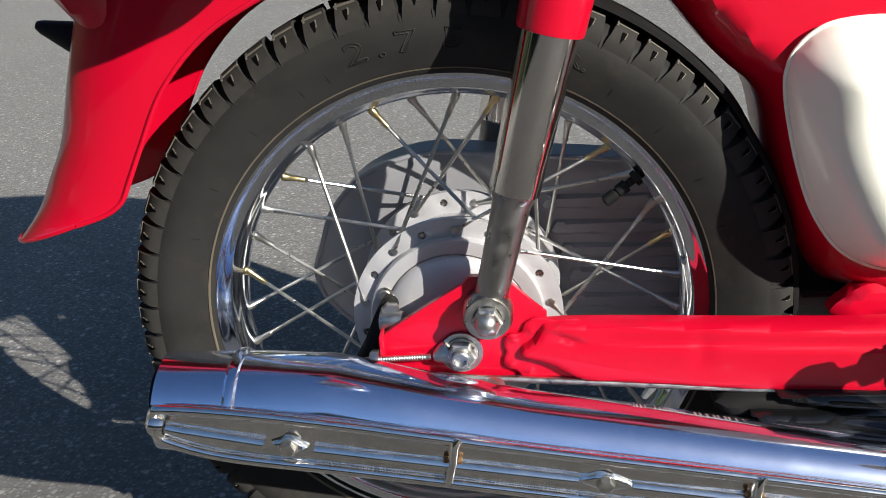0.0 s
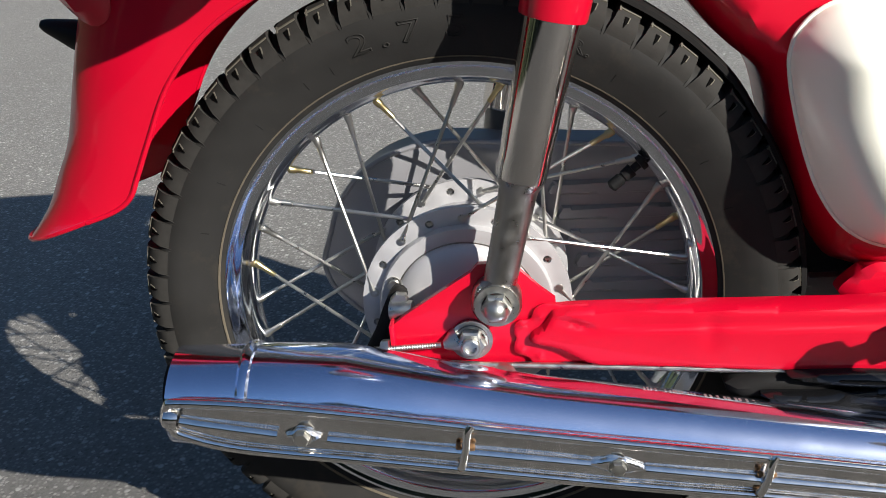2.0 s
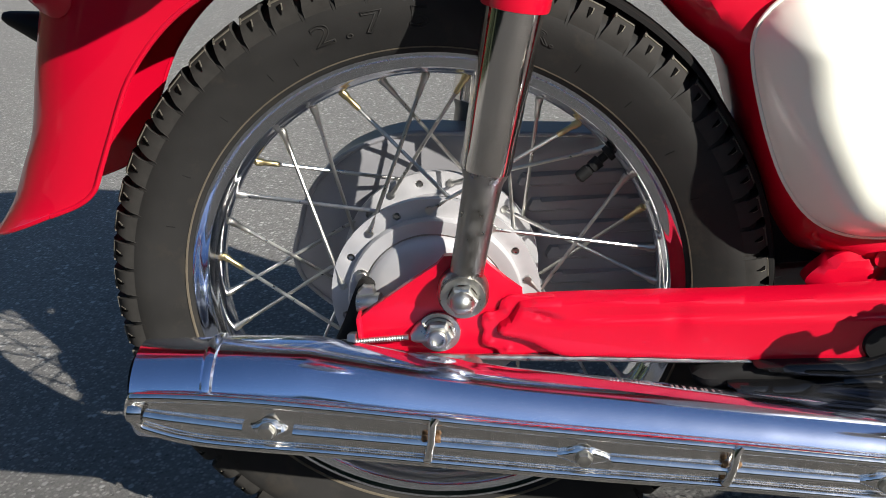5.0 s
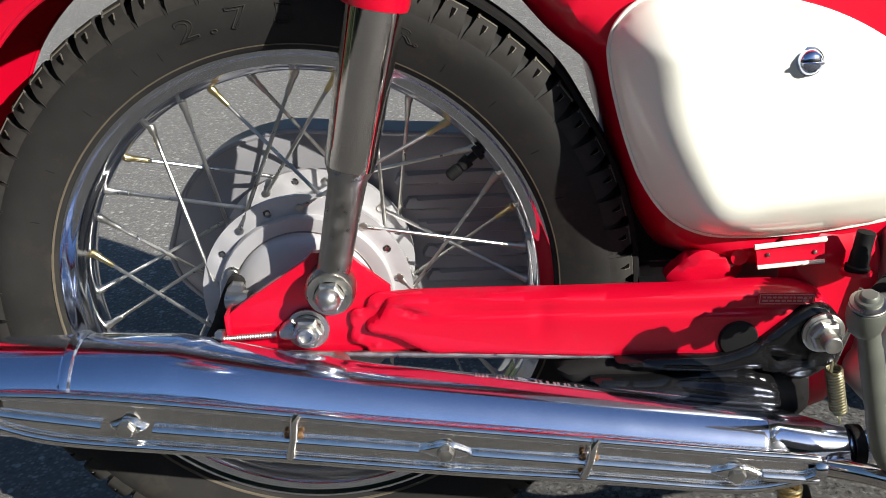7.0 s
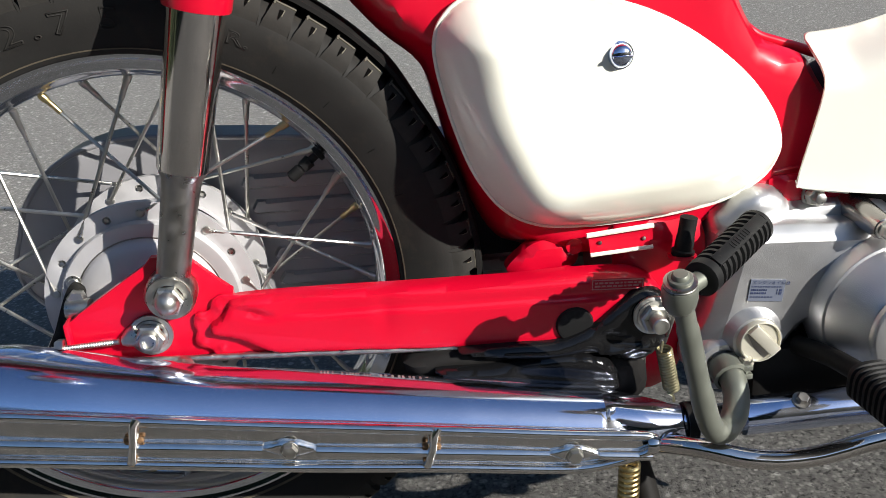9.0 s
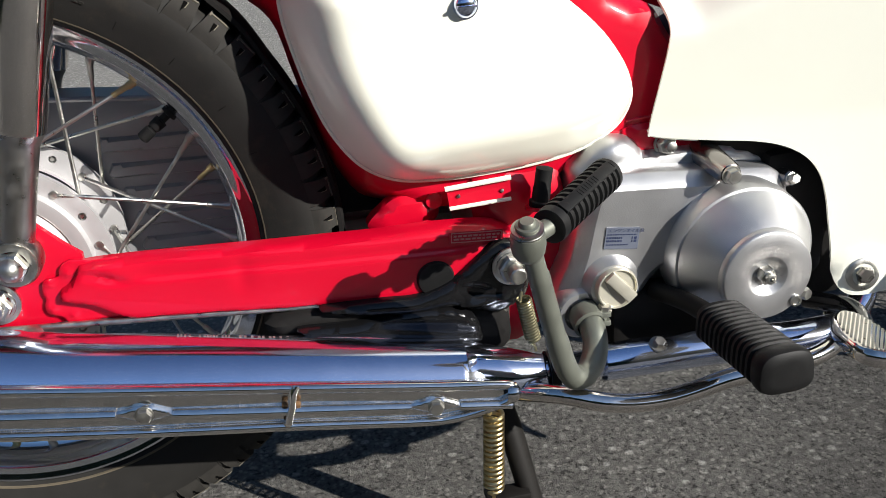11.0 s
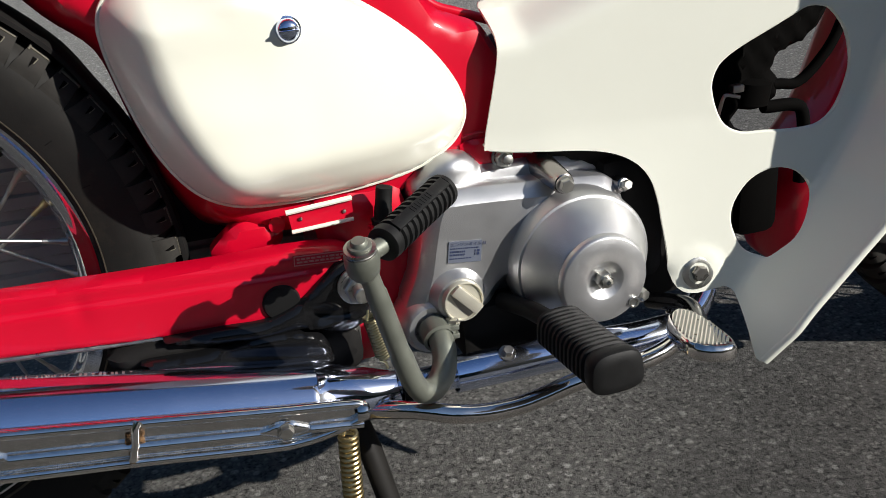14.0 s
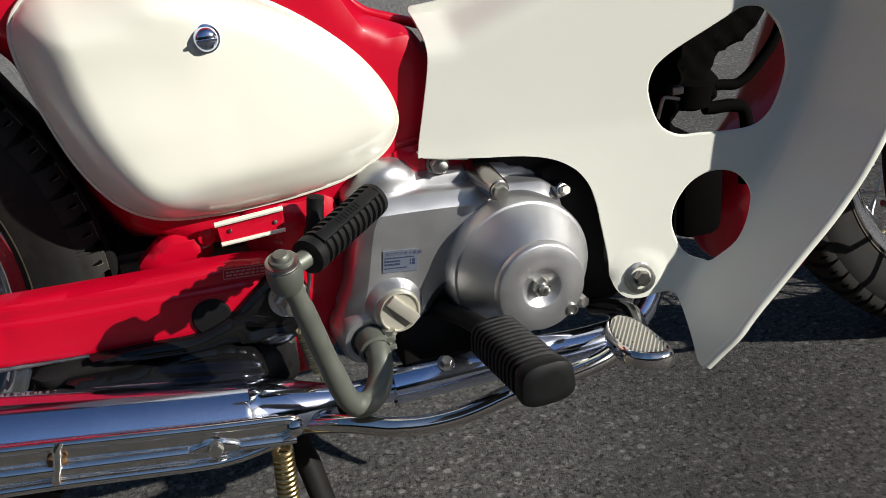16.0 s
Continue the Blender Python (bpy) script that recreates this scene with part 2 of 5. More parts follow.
    sink.operation = "MULTIPLY"
    sink.inputs[1].default_value = -0.18
    L(round_stone.outputs[0], sink.inputs[0])
    L(sink.outputs[0], h1.inputs[2])
    h2 = nt.nodes.new("ShaderNodeMath")
    h2.operation = "MULTIPLY_ADD"
    h2.inputs[1].default_value = 0.3
    L(small.outputs["Distance"], h2.inputs[0])
    h3 = nt.nodes.new("ShaderNodeMath")
    h3.operation = "MULTIPLY_ADD"
    h3.inputs[1].default_value = -1.1
    L(blotch.outputs["Fac"], h3.inputs[0])
    L(h1.outputs[0], h3.inputs[2])
    L(h3.outputs[0], h2.inputs[2])
    bp = nt.nodes.new("ShaderNodeBump")
    bp.invert = True
    bp.inputs["Strength"].default_value, bp.inputs["Distance"].default_value = 0.85, 0.0032
    L(h2.outputs[0], bp.inputs["Height"])
    L(bp.outputs[0], b.inputs["Normal"])
    return m


ASPHALT = asphalt()


# ---- mesh helpers ----
def part(name, bm, mat, parent=None, label="", smooth=True):
    """Links a bmesh as one mesh object under a thing or under a part."""
    bmesh.ops.remove_doubles(bm, verts=bm.verts, dist=1e-6)
    bmesh.ops.recalc_face_normals(bm, faces=bm.faces)
    me = bpy.data.meshes.new(name)
    bm.to_mesh(me)
    bm.free()
    me.materials.append(mat)
    if smooth:
        me.shade_smooth()
        me.set_sharp_from_angle(angle=radians(38))
    ob = new(name, me)
    ob.parent = parent
    return tagged(ob, label) if label else ob


def glide(pts, steps=6, closed=False):
    """A smooth line (Catmull-Rom) through points of any dimension."""
    p = [Vector(q) for q in pts]
    n, out = len(p), []
    for i in range(n if closed else n - 1):
        a, b, c, d = [p[(i + k) % n] if closed else p[min(max(i + k, 0), n - 1)] for k in (-1, 0, 1, 2)]
        for s in range(steps):
            t = s / steps
            out.append(0.5 * (2 * b + (c - a) * t + (2 * a - 5 * b + 4 * c - d) * t * t + (3 * b - a - 3 * c + d) * t ** 3))
    return out if closed else out + [p[-1]]


def tube(pts, r, seg=14, bm=None, flat=1.0, closed=False):
    """A round bar along points; r is one radius or one per point."""
    bm = bm or bmesh.new()
    pts = [Vector(p) for p in pts]
    n = len(pts)
    rs = list(r) if hasattr(r, "__len__") else [r] * n
    rings, up = [], None
    for i, p in enumerate(pts):
        d = (pts[(i + 1) % n] - pts[i - 1]) if closed else pts[min(i + 1, n - 1)] - pts[max(i - 1, 0)]
        d = d.normalized()
        if up is None:
            up = d.orthogonal().normalized()
        up = (up - d * up.dot(d)).normalized()
        side = d.cross(up)
        rings.append([bm.verts.new(p + (up * math.cos(a) + side * math.sin(a) * flat) * rs[i])
                      for a in (2 * math.pi * k / seg for k in range(seg))])
    for i in range(n if closed else n - 1):
        a, b = rings[i], rings[(i + 1) % n]
        for k in range(seg):
            bm.faces.new((a[k], a[(k + 1) % seg], b[(k + 1) % seg], b[k]))
    if not closed:
        bm.faces.new(rings[0])
        bm.faces.new(rings[-1])
    return bm


def lathe(profile, origin, axis=(0, -1, 0), seg=64, bm=None, ring=False):
    """Turns (along, radius) points round an axis; ring: the profile is a closed loop."""
    bm = bm or bmesh.new()
    o, ax = Vector(origin), Vector(axis).normalized()
    u = ax.orthogonal().normalized()
    if abs(ax.y) > 0.9:
        u = Vector((1, 0, 0)) - ax * ax.x
        u.normalize()
    w = ax.cross(u)
    rings = []
    for a, r in profile:
        if r < 1e-5:
            rings.append([bm.verts.new(o + ax * a)])
        else:
            rings.append([bm.verts.new(o + ax * a + (u * math.cos(t) + w * math.sin(t)) * r)
                          for t in (2 * math.pi * k / seg for k in range(seg))])
    n = len(rings)
    for i in range(n if ring else n - 1):
        a, b = rings[i], rings[(i + 1) % n]
        for k in range(seg):
            q = (k + 1) % seg
            if len(a) == 1 and len(b) == 1:
                continue
            if len(a) == 1:
                bm.faces.new((a[0], b[q], b[k]))
            elif len(b) == 1:
                bm.faces.new((a[k], a[q], b[0]))
            else:
                bm.faces.new((a[k], a[q], b[q], b[k]))
    return bm


def inside(p, poly):
    x, y, hit = p[0], p[1], False
    j = len(poly) - 1
    for i in range(len(poly)):
        a, b = poly[i], poly[j]
        if (a[1] > y) != (b[1] > y) and x < (b[0] - a[0]) * (y - a[1]) / (b[1] - a[1]) + a[0]:
            hit = not hit
        j = i
    return hit


def edge_distance(p, loops):
    best = 1e9
    for a, b in loops:
        ab, ap = b - a, p - a
        t = np.clip((ap * ab).sum(1) / np.maximum((ab * ab).sum(1), 1e-12), 0, 1)
        best = min(best, float(np.sqrt(((ap - ab * t[:, None]) ** 2).sum(1)).min()))
    return best


def sheet(outline, depth, thick, step=0.006, holes=(), back=None, bm=None):
    """A pressed or cast form that stands in the x-z plane: inside the outline its near face lies at y = depth(x, z, distance
    from the edge), its far face thick behind it, or at y = back."""
    from mathutils.geometry import delaunay_2d_cdt
    bm = bm or bmesh.new()
    loops = [[Vector(p) for p in outline]] + [[Vector(p) for p in h] for h in holes]
    ends = []
    for lp in loops:
        a = np.array([tuple(p) for p in lp])
        ends.append((a, np.roll(a, -1, 0)))
    pts, edges = [], []
    for lp in loops:
        n0 = len(pts)
        pts += lp
        edges += [(n0 + i, n0 + (i + 1) % len(lp)) for i in range(len(lp))]
    xs, zs = [p[0] for p in loops[0]], [p[1] for p in loops[0]]
    row = 0
    z = min(zs) + step / 2
    while z < max(zs):
        x = min(xs) + step * (0.25 if row % 2 else 0.75)
        while x < max(xs):
            if inside((x, z), loops[0]) and not any(inside((x, z), h) for h in loops[1:]):
                if edge_distance(np.array((x, z)), ends) > step * 0.45:
                    pts.append(Vector((x, z)))
            x += step
        z += step * 0.87
        row += 1
    vs, _, fs, _, _, _ = delaunay_2d_cdt(pts, edges, [], 0, 1e-7)
    near, far = [], []
    for v in vs:
        d = edge_distance(np.array((v.x, v.y)), ends)
        y = depth(v.x, v.y, 0.0 if d < 1e-5 else d)
        near.append(bm.verts.new((v.x, y, v.y)))
        far.append(bm.verts.new((v.x, back if back is not None else y + thick, v.y)))
    used = {}
    for f in fs:
        c = (vs[f[0]] + vs[f[1]] + vs[f[2]]) / 3
        if not inside(c, loops[0]) or any(inside(c, h) for h in loops[1:]):
            continue
        bm.faces.new([near[i] for i in f])
        bm.faces.new([far[i] for i in reversed(f)])
        for k in range(3):
            e = (f[k], f[(k + 1) % 3])
            used[e] = used.get(e, 0) + 1
    for a, b in list(used):
        if (b, a) not in used:
            bm.faces.new((near[b], near[a], far[a], far[b]))
    loose = [v for v in bm.verts if not v.link_faces]
    bmesh.ops.delete(bm, geom=loose, context="VERTS")
    return bm


def ease(t):
    t = min(max(t, 0.0), 1.0)
    return t * t * (3 - 2 * t)


def dome(d, reach, rise):
    """A rounded shoulder: rises within reach of the edge, then stays level."""
    t = min(d / reach, 1.0)
    return rise * math.sqrt(max(0.0, 1 - (1 - t) ** 2))


def circle(cx, cz, r, n=28, squash=1.0):
    return [(cx + r * math.cos(2 * math.pi * k / n), cz + r * squash * math.sin(2 * math.pi * k / n)) for k in range(n)]


def hexagon(origin, axis, r, h, bm=None, turn=0.0, chamfer=0.0012):
    """A hexagonal bolt head or nut with turned-down corners."""
    bm = bm or bmesh.new()
    o, ax = Vector(origin), Vector(axis).normalized()
    u = ax.orthogonal().normalized()
    w = ax.cross(u)
    rings = []
    for along, rad in ((0, r), (h - chamfer, r), (h, r * 0.86)):
        rings.append([bm.verts.new(o + ax * along + (u * math.cos(turn + k * math.pi / 3) + w * math.sin(turn + k * math.pi / 3)) * rad) for k in range(6)])
    for a, b in zip(rings, rings[1:]):
        for k in range(6):
            bm.faces.new((a[k], a[(k + 1) % 6], b[(k + 1) % 6], b[k]))
    bm.faces.new(rings[-1])
    bm.faces.new(rings[0])
    return bm


def box(lo, hi, bm=None, bevel=0.0):
    bm = bm or bmesh.new()
    made = bmesh.ops.create_cube(bm, size=1.0)["verts"]
    lo, hi = Vector(lo), Vector(hi)
    for v in made:
        v.co = Vector([(lo[i] + hi[i]) / 2 + v.co[i] * (hi[i] - lo[i]) for i in range(3)])
    if bevel:
        es = list({e for v in made for e in v.link_edges})
        bmesh.ops.bevel(bm, geom=es, offset=bevel, segments=2, profile=0.5, affect="EDGES")
    return bm


def coil(a, b, r, wire, turns, per=14, bm=None):
    """A helical spring between two points, with straight hooks at both ends."""
    a, b = Vector(a), Vector(b)
    d = (b - a).normalized()
    u = d.orthogonal().normalized()
    w = d.cross(u)
    n = int(turns * per)
    pts = [a - d * 0.006]
    pts += [a + (b - a) * (k / n) + (u * math.cos(2 * math.pi * k / per) + w * math.sin(2 * math.pi * k / per)) * r for k in range(n + 1)]
    pts += [b + d * 0.006, b + d * 0.011]
    return tube(pts, wire, 7, bm)


def surface(outline, place, thick, step=0.006, holes=()):
    """A bent sheet of even thickness: the outline is flat in (u, z), and place(u, z) lays it into the world."""
    bm = sheet(outline, lambda x, z, d: 0.0, 1.0, step, holes)
    bmesh.ops.delete(bm, geom=[f for f in bm.faces if sum(v.co.y for v in f.verts) > 1e-6], context="FACES")
    bmesh.ops.delete(bm, geom=[v for v in bm.verts if not v.link_faces], context="VERTS")
    for v in bm.verts:
        v.co = place(v.co.x, v.co.z)
    bmesh.ops.recalc_face_normals(bm, faces=bm.faces)
    bmesh.ops.solidify(bm, geom=list(bm.faces), thickness=thick)
    return bm


def bevelled(outline, levels, back):
    """A cast cover: the outline stands back at y = back, and each level (inset, y) draws it inwards with a crisp edge; the last is filled."""
    bm = bmesh.new()
    pts = [Vector(p) for p in outline]
    n = len(pts)
    area = sum(pts[i].x * pts[(i + 1) % n].y - pts[(i + 1) % n].x * pts[i].y for i in range(n))
    turn = 1 if area > 0 else -1
    normals = []
    for i in range(n):
        d = (pts[(i + 1) % n] - pts[i - 1]).normalized()
        normals.append(Vector((-d.y, d.x)) * turn)
    rings = []
    for inset, y in [(0.0, back)] + list(levels):
        rings.append([bm.verts.new((p.x + m.x * inset, y, p.y + m.y * inset)) for p, m in zip(pts, normals)])
    for a, b in zip(rings, rings[1:]):
        for k in range(n):
            bm.faces.new((a[k], a[(k + 1) % n], b[(k + 1) % n], b[k]))
    bmesh.ops.triangulate(bm, faces=[bm.faces.new(rings[-1])])
    return bm

# ---- ground ----
gb = bmesh.new()
bmesh.ops.create_grid(gb, x_segments=40, y_segments=40, size=300)
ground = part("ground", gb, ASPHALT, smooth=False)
tagged(ground, "grey weathered asphalt with pale stone chips", "ground", kind="structure")

# an unseen dark hedge all round, added to block light from the low sky
hb3 = bmesh.new()
rnd = random.Random(21)
low, top, back = [], [], []
for k in range(180):
    a = 2 * math.pi * k / 180
    r, h = 34 + rnd.uniform(-1.5, 1.5), 12.6 + rnd.uniform(-1.6, 1.2)
    low.append(hb3.verts.new((r * math.cos(a), r * math.sin(a), 0)))
    top.append(hb3.verts.new((r * math.cos(a), r * math.sin(a), h)))
    back.append(hb3.verts.new(((r + 3) * math.cos(a), (r + 3) * math.sin(a), h * 0.8)))
for k in range(180):
    q = (k + 1) % 180
    hb3.faces.new((low[k], low[q], top[q], top[k]))
    hb3.faces.new((top[k], top[q], back[q], back[k]))
hedge = part("backdrop", hb3, HEDGE)
tagged(hedge, "unseen dark green hedge ring added to block low sky light", "hedge", kind="structure")

# ---- motorcycle ----
bike = new("motorcycle")
tagged(bike, "red and cream step-through motorcycle with chrome exhaust on its centre stand", "motorcycle")
HUB = Vector((-0.006, 0.0, 0.265))
FRONT = Vector((1.086, 0.0, 0.245))


def tyre(c):
    """Carcass with rounded walls and grooves between the shoulder lugs."""
    half = [(0.0195, 0.1818), (0.0243, 0.1844), (0.0260, 0.1873), (0.0275, 0.1912), (0.0318, 0.2020), (0.0345, 0.2110), (0.0350, 0.2180),
            (0.0335, 0.2255), (0.0300, 0.2320), (0.0230, 0.2365), (0.0120, 0.2388), (0.0, 0.2395)]
    prof = [(-a, r) for a, r in half] + [(a, r) for a, r in reversed(half[:-1])] + [(0.015, 0.178), (-0.015, 0.178)]
    return lathe(prof, c, (0, 1, 0), 128, ring=True)


def lugs(c, count=64):
    """Rows of tread blocks: two shoulder rows with tapering cuts, two inner rows."""
    bm = bmesh.new()
    ax = Vector((0, 1, 0))

    def block(a0, a1, rows):
        rings = []
        for y, r, low, grow in rows:
            m, h = (a0 + a1) / 2, (a1 - a0) / 2 * grow
            ring = []
            for ang, rad in ((m - h, low), (m + h, low), (m + h * 0.9, r), (m - h * 0.9, r)):
                ring.append(bm.verts.new(c + Vector((math.cos(ang) * rad, y, math.sin(ang) * rad))))
            rings.append(ring)
        for p, q in zip(rings, rings[1:]):
            for k in range(4):
                bm.faces.new((p[k], p[(k + 1) % 4], q[(k + 1) % 4], q[k]))
        bm.faces.new(rings[0])
        bm.faces.new(rings[-1])
    for i in range(count):
        a = 2 * math.pi * i / count
        w = 2 * math.pi / count
        for s in (-1, 1):
            sh = 0.0 if s < 0 else w / 2
            cut = 0.30
            block(a + sh + w * cut / 2, a + sh + w * (1 - cut / 2),
                  [(s * 0.0125, 0.2439, 0.2350, 0.95), (s * 0.0210, 0.2434, 0.2330, 0.98), (s * 0.0280, 0.2398, 0.2280, 1.06),
                   (s * 0.0326, 0.2345, 0.2240, 1.18), (s * 0.0344, 0.2295, 0.2200, 1.34), (s * 0.0339, 0.2255, 0.2180, 1.40)])
        off = w * 0.5 * (i % 2)
        block(a + off * 0.4 + w * 0.10, a + off * 0.4 + w * 0.9, [(-0.0105, 0.2440, 0.2370, 0.9), (-0.0015, 0.2444, 0.2375, 1.0)])
        block(a + w * 0.35, a + w * 1.15, [(0.0015, 0.2444, 0.2375, 1.0), (0.0105, 0.2440, 0.2370, 0.9)])
    return bm


def tread_edges(c, count=64):
    """Pale edges of the shoulder blocks, dust and sunlight painted in one colour: a step along the crown, a short turn
    down and a small slot.
    """
    bm = bmesh.new()

    def strip(pts, wide):
        pts = [Vector((math.cos(a) * r, y, math.sin(a) * r)) for a, r, y in pts]
        for p, q in zip(pts, pts[1:]):
            d = (q - p).normalized()
            m = (p + q) / 2
            out = Vector((m.x, m.y * 4, m.z)).normalized()
            s = d.cross(out).normalized() * wide / 2
            top = [bm.verts.new(c + v + out * 0.0005) for v in (p - s, q - s, q + s, p + s)]
            low = [bm.verts.new(c + v - out * 0.0012) for v in (p - s, q - s, q + s, p + s)]
            bm.faces.new(top)
            bm.faces.new(low)
            for k in range(4):
                bm.faces.new((top[k], top[(k + 1) % 4], low[(k + 1) % 4], low[k]))
    rnd = random.Random(4)
    w = 2 * math.pi / count
    for i in range(count):
        for s in (-1, 1):
            a = w * i + (0 if s < 0 else w / 2)
            j = rnd.uniform(-0.006, 0.006)
            strip([(a + w * 0.18 + j, 0.2410, s * 0.0262), (a + w * 0.80 + j, 0.2410, s * 0.0262)], 0.0017)
            strip([(a + w * 0.79, 0.2424, s * 0.0232), (a + w * 0.79, 0.2396, s * 0.0288)], 0.0012)
            strip([(a + w * 0.45, 0.2380, s * 0.0297), (a + w * 0.47, 0.2340, s * 0.0329)], 0.0011)
    return bm


def sipes(c, count=64):
    """A small black tapering wedge laid on each shoulder block for the shade in its slot."""
    bm = bmesh.new()
    w = 2 * math.pi / count
    for i in range(count):
        for s in (-1, 1):
            m = w * (i + 0.52) + (0 if s < 0 else w / 2)
            q = [Vector((math.cos(m + da) * r, s * y, math.sin(m + da) * r)) for da, r, y in
                 ((-0.006, 0.2375, 0.0304), (0.006, 0.2375, 0.0304), (0.004, 0.2345, 0.0330), (0.0005, 0.2312, 0.0343), (-0.004, 0.2345, 0.0330))]
            top = [bm.verts.new(c + v + Vector((0, s * 0.0003, 0)) + v.normalized() * 0.0004) for v in q]
            low = [bm.verts.new(c + v - Vector((0, s * 0.0015, 0))) for v in q]
            bm.faces.new(top)
            bm.faces.new(low)
            for k in range(5):
                bm.faces.new((top[k], top[(k + 1) % 5], low[(k + 1) % 5], low[k]))
    return bm


def wheel(c, name, label):
    rim_half = [(0.0205, 0.1850), (0.0226, 0.1844), (0.0238, 0.1828), (0.0236, 0.1806), (0.0224, 0.1793), (0.0220, 0.1750), (0.0214, 0.1725), (0.0190, 0.1708),
                (0.0150, 0.1695), (0.0120, 0.1675), (0.0085, 0.1655), (0.0, 0.1650)]
    rim_prof = [(-a, r) for a, r in rim_half] + [(a, r) for a, r in reversed(rim_half[:-1])] + [(0.0175, 0.1846), (0.012, 0.174), (0, 0.170), (-0.012, 0.174), (-0.0175, 0.1846)]
    top = part(name, lathe([(-0.034, 0.030), (-0.030, 0.038), (-0.018, 0.060), (0.030, 0.060), (0.046, 0.038), (0.052, 0.030)], c, (0, 1, 0), 48), HUBALU, bike, label)
    seat_c = c + Vector((0.0004, 0, 0.0012))
    part("rim", lathe(rim_prof, seat_c, (0, 1, 0), 128, ring=True), RIMC, top, "chrome-plated steel rim")
    part("tyre", tyre(c), TYRE, top, "black rubber tyre with block tread")
    part("tread", lugs(c), TREAD, top, "worn dusty tread blocks")
    tagged(part("siping", sipes(c), SHADE_MATT, top), "black wedges laid on for the shaded slots in the tread", kind="stuff")
    if name == "rear_wheel":
        tagged(part("tread_edges", tread_edges(c), LIT_DUST, top), "pale tread block edges, dust and sunlight in one colour", kind="stuff")
    for s in (-1, 1):
        part("rim_line", lathe([(s * 0.0252, 0.1862), (s * 0.0266, 0.1866), (s * 0.0270, 0.1875), (s * 0.0258, 0.1875)], seat_c, (0, 1, 0), 128, ring=True), FLASH, top, "raised tan moulding ring")
    # flanges with spoke holes, the far one turned by half a step
    for s, turn in ((-1, 8.3), (1, 18.3)):
        flange = bmesh.new()
        outer = [(c.x + 0.0785 * math.cos(a), c.z + 0.0785 * math.sin(a)) for a in (2 * math.pi * k / 72 for k in range(72))]
        holes = [circle(c.x + 0.0700 * math.cos(a), c.z + 0.0700 * math.sin(a), 0.0031, 14) for a in (radians(turn + 20 * k) for k in range(18))]
        y0 = c.y + (-0.0205 if s < 0 else 0.0400)
        sheet(outer, lambda x, z, d: y0 - (0.0008 * ease(d / 0.002)), 0.005, 0.006, holes, bm=flange)
        part("flange", flange, HUBALU, top)
    # brake panel on the near side, sprocket carrier on the far side
    panel = [(0.012, 0.0655), (0.0262, 0.0650), (0.0276, 0.0640), (0.0280, 0.0560), (0.0275, 0.0545), (0.0278, 0.0532), (0.0296, 0.0522), (0.0312, 0.0508),
             (0.0336, 0.0455), (0.0360, 0.0375), (0.0378, 0.0275), (0.0388, 0.0150), (0.0390, 0.0)]
    part("brake_panel", lathe([(a, r) for a, r in panel], c, (0, -1, 0), 72), HUBALU, top, "satin silver brake panel")
    part("panel_seam", lathe([(0.0270, 0.0530), (0.0281, 0.0534), (0.0281, 0.0541), (0.0270, 0.0545)], c, (0, -1, 0), 72, ring=True), DULL, top)
    part("carrier", lathe([(0.03, 0.062), (0.046, 0.061), (0.047, 0.045), (0.058, 0.040), (0.058, 0.0)], c, (0, 1, 0), 60), HUBALU, top)
    # spokes and nipples
    for k in range(36):
        th = radians(7.8 + 10 * k)
        side = -1 if k % 2 == 0 else 1
        ha = th + radians(40.5 if k % 4 in (0, 3) else -39.5)
        face = 0.0035 if k % 4 in (0, 1) else -0.0035
        outer = -(0.0180 + face) if side < 0 else 0.0425 + face
        a = c + Vector((0.0700 * math.cos(ha), outer, 0.0700 * math.sin(ha)))
        b = c + Vector((0.1600 * math.cos(th), side * 0.003, 0.1600 * math.sin(th)))
        d = (b - a).normalized()
        inward = Vector((0, -side if face > 0 else side, 0))
        sp = tube([a + inward * 0.006, a + inward * 0.001, a + d * 0.003, a + (b - a) * 0.5, b], [0.0016, 0.0016, 0.0016, 0.00145, 0.00145], 8)
        lathe([(0, 0.0), (0.0008, 0.0030), (0.0018, 0.0032), (0.0022, 0.0)], a - inward * 0.0012, inward, 10, sp)
        part("spoke", sp, ZINC, top)
        n = d
        part("nipple", lathe([(-0.012, 0.0015), (-0.0115, 0.0021), (0.0, 0.0022), (0.001, 0.0030), (0.006, 0.0030), (0.0085, 0.0)], b, n, 10), BRASS if k % 3 == 1 else ZINC, top)
    # valve
    va = math.atan2(0.087, 0.12)
    v0 = c + Vector((math.cos(va), 0, math.sin(va))) * 0.166
    vin = -(v0 - c).normalized()
    part("valve", lathe([(0, 0.006), (0.004, 0.006), (0.0045, 0.0030), (0.010, 0.0030), (0.0105, 0.0050), (0.018, 0.0046), (0.0185, 0.0038), (0.020, 0.0038), (0.0205, 0.0046), (0.029, 0.0046), (0.030, 0.0036), (0.031, 0.0)], v0 + Vector((0, 0.0, 0)), (vin + Vector((0, -0.12, 0))).normalized(), 14), RUBBER, top, "black rubber valve with cap")
    return top


rear = wheel(HUB, "rear_wheel", "spoked rear wheel with silver drum hub")
front = wheel(FRONT, "front_wheel", "spoked front wheel behind the leg shield")
STEER = Matrix.Translation(FRONT) @ Matrix.Rotation(radians(-6), 4, "Z") @ Matrix.Translation(-FRONT)
front.matrix_basis = STEER

# ---- moulded marks on the tyre wall ----
def emboss(words, size, angle, radius, parent):
    cu = bpy.data.curves.new("moulded_mark", "FONT")
    cu.body, cu.size, cu.align_x, cu.align_y = words, size, "CENTER", "CENTER"
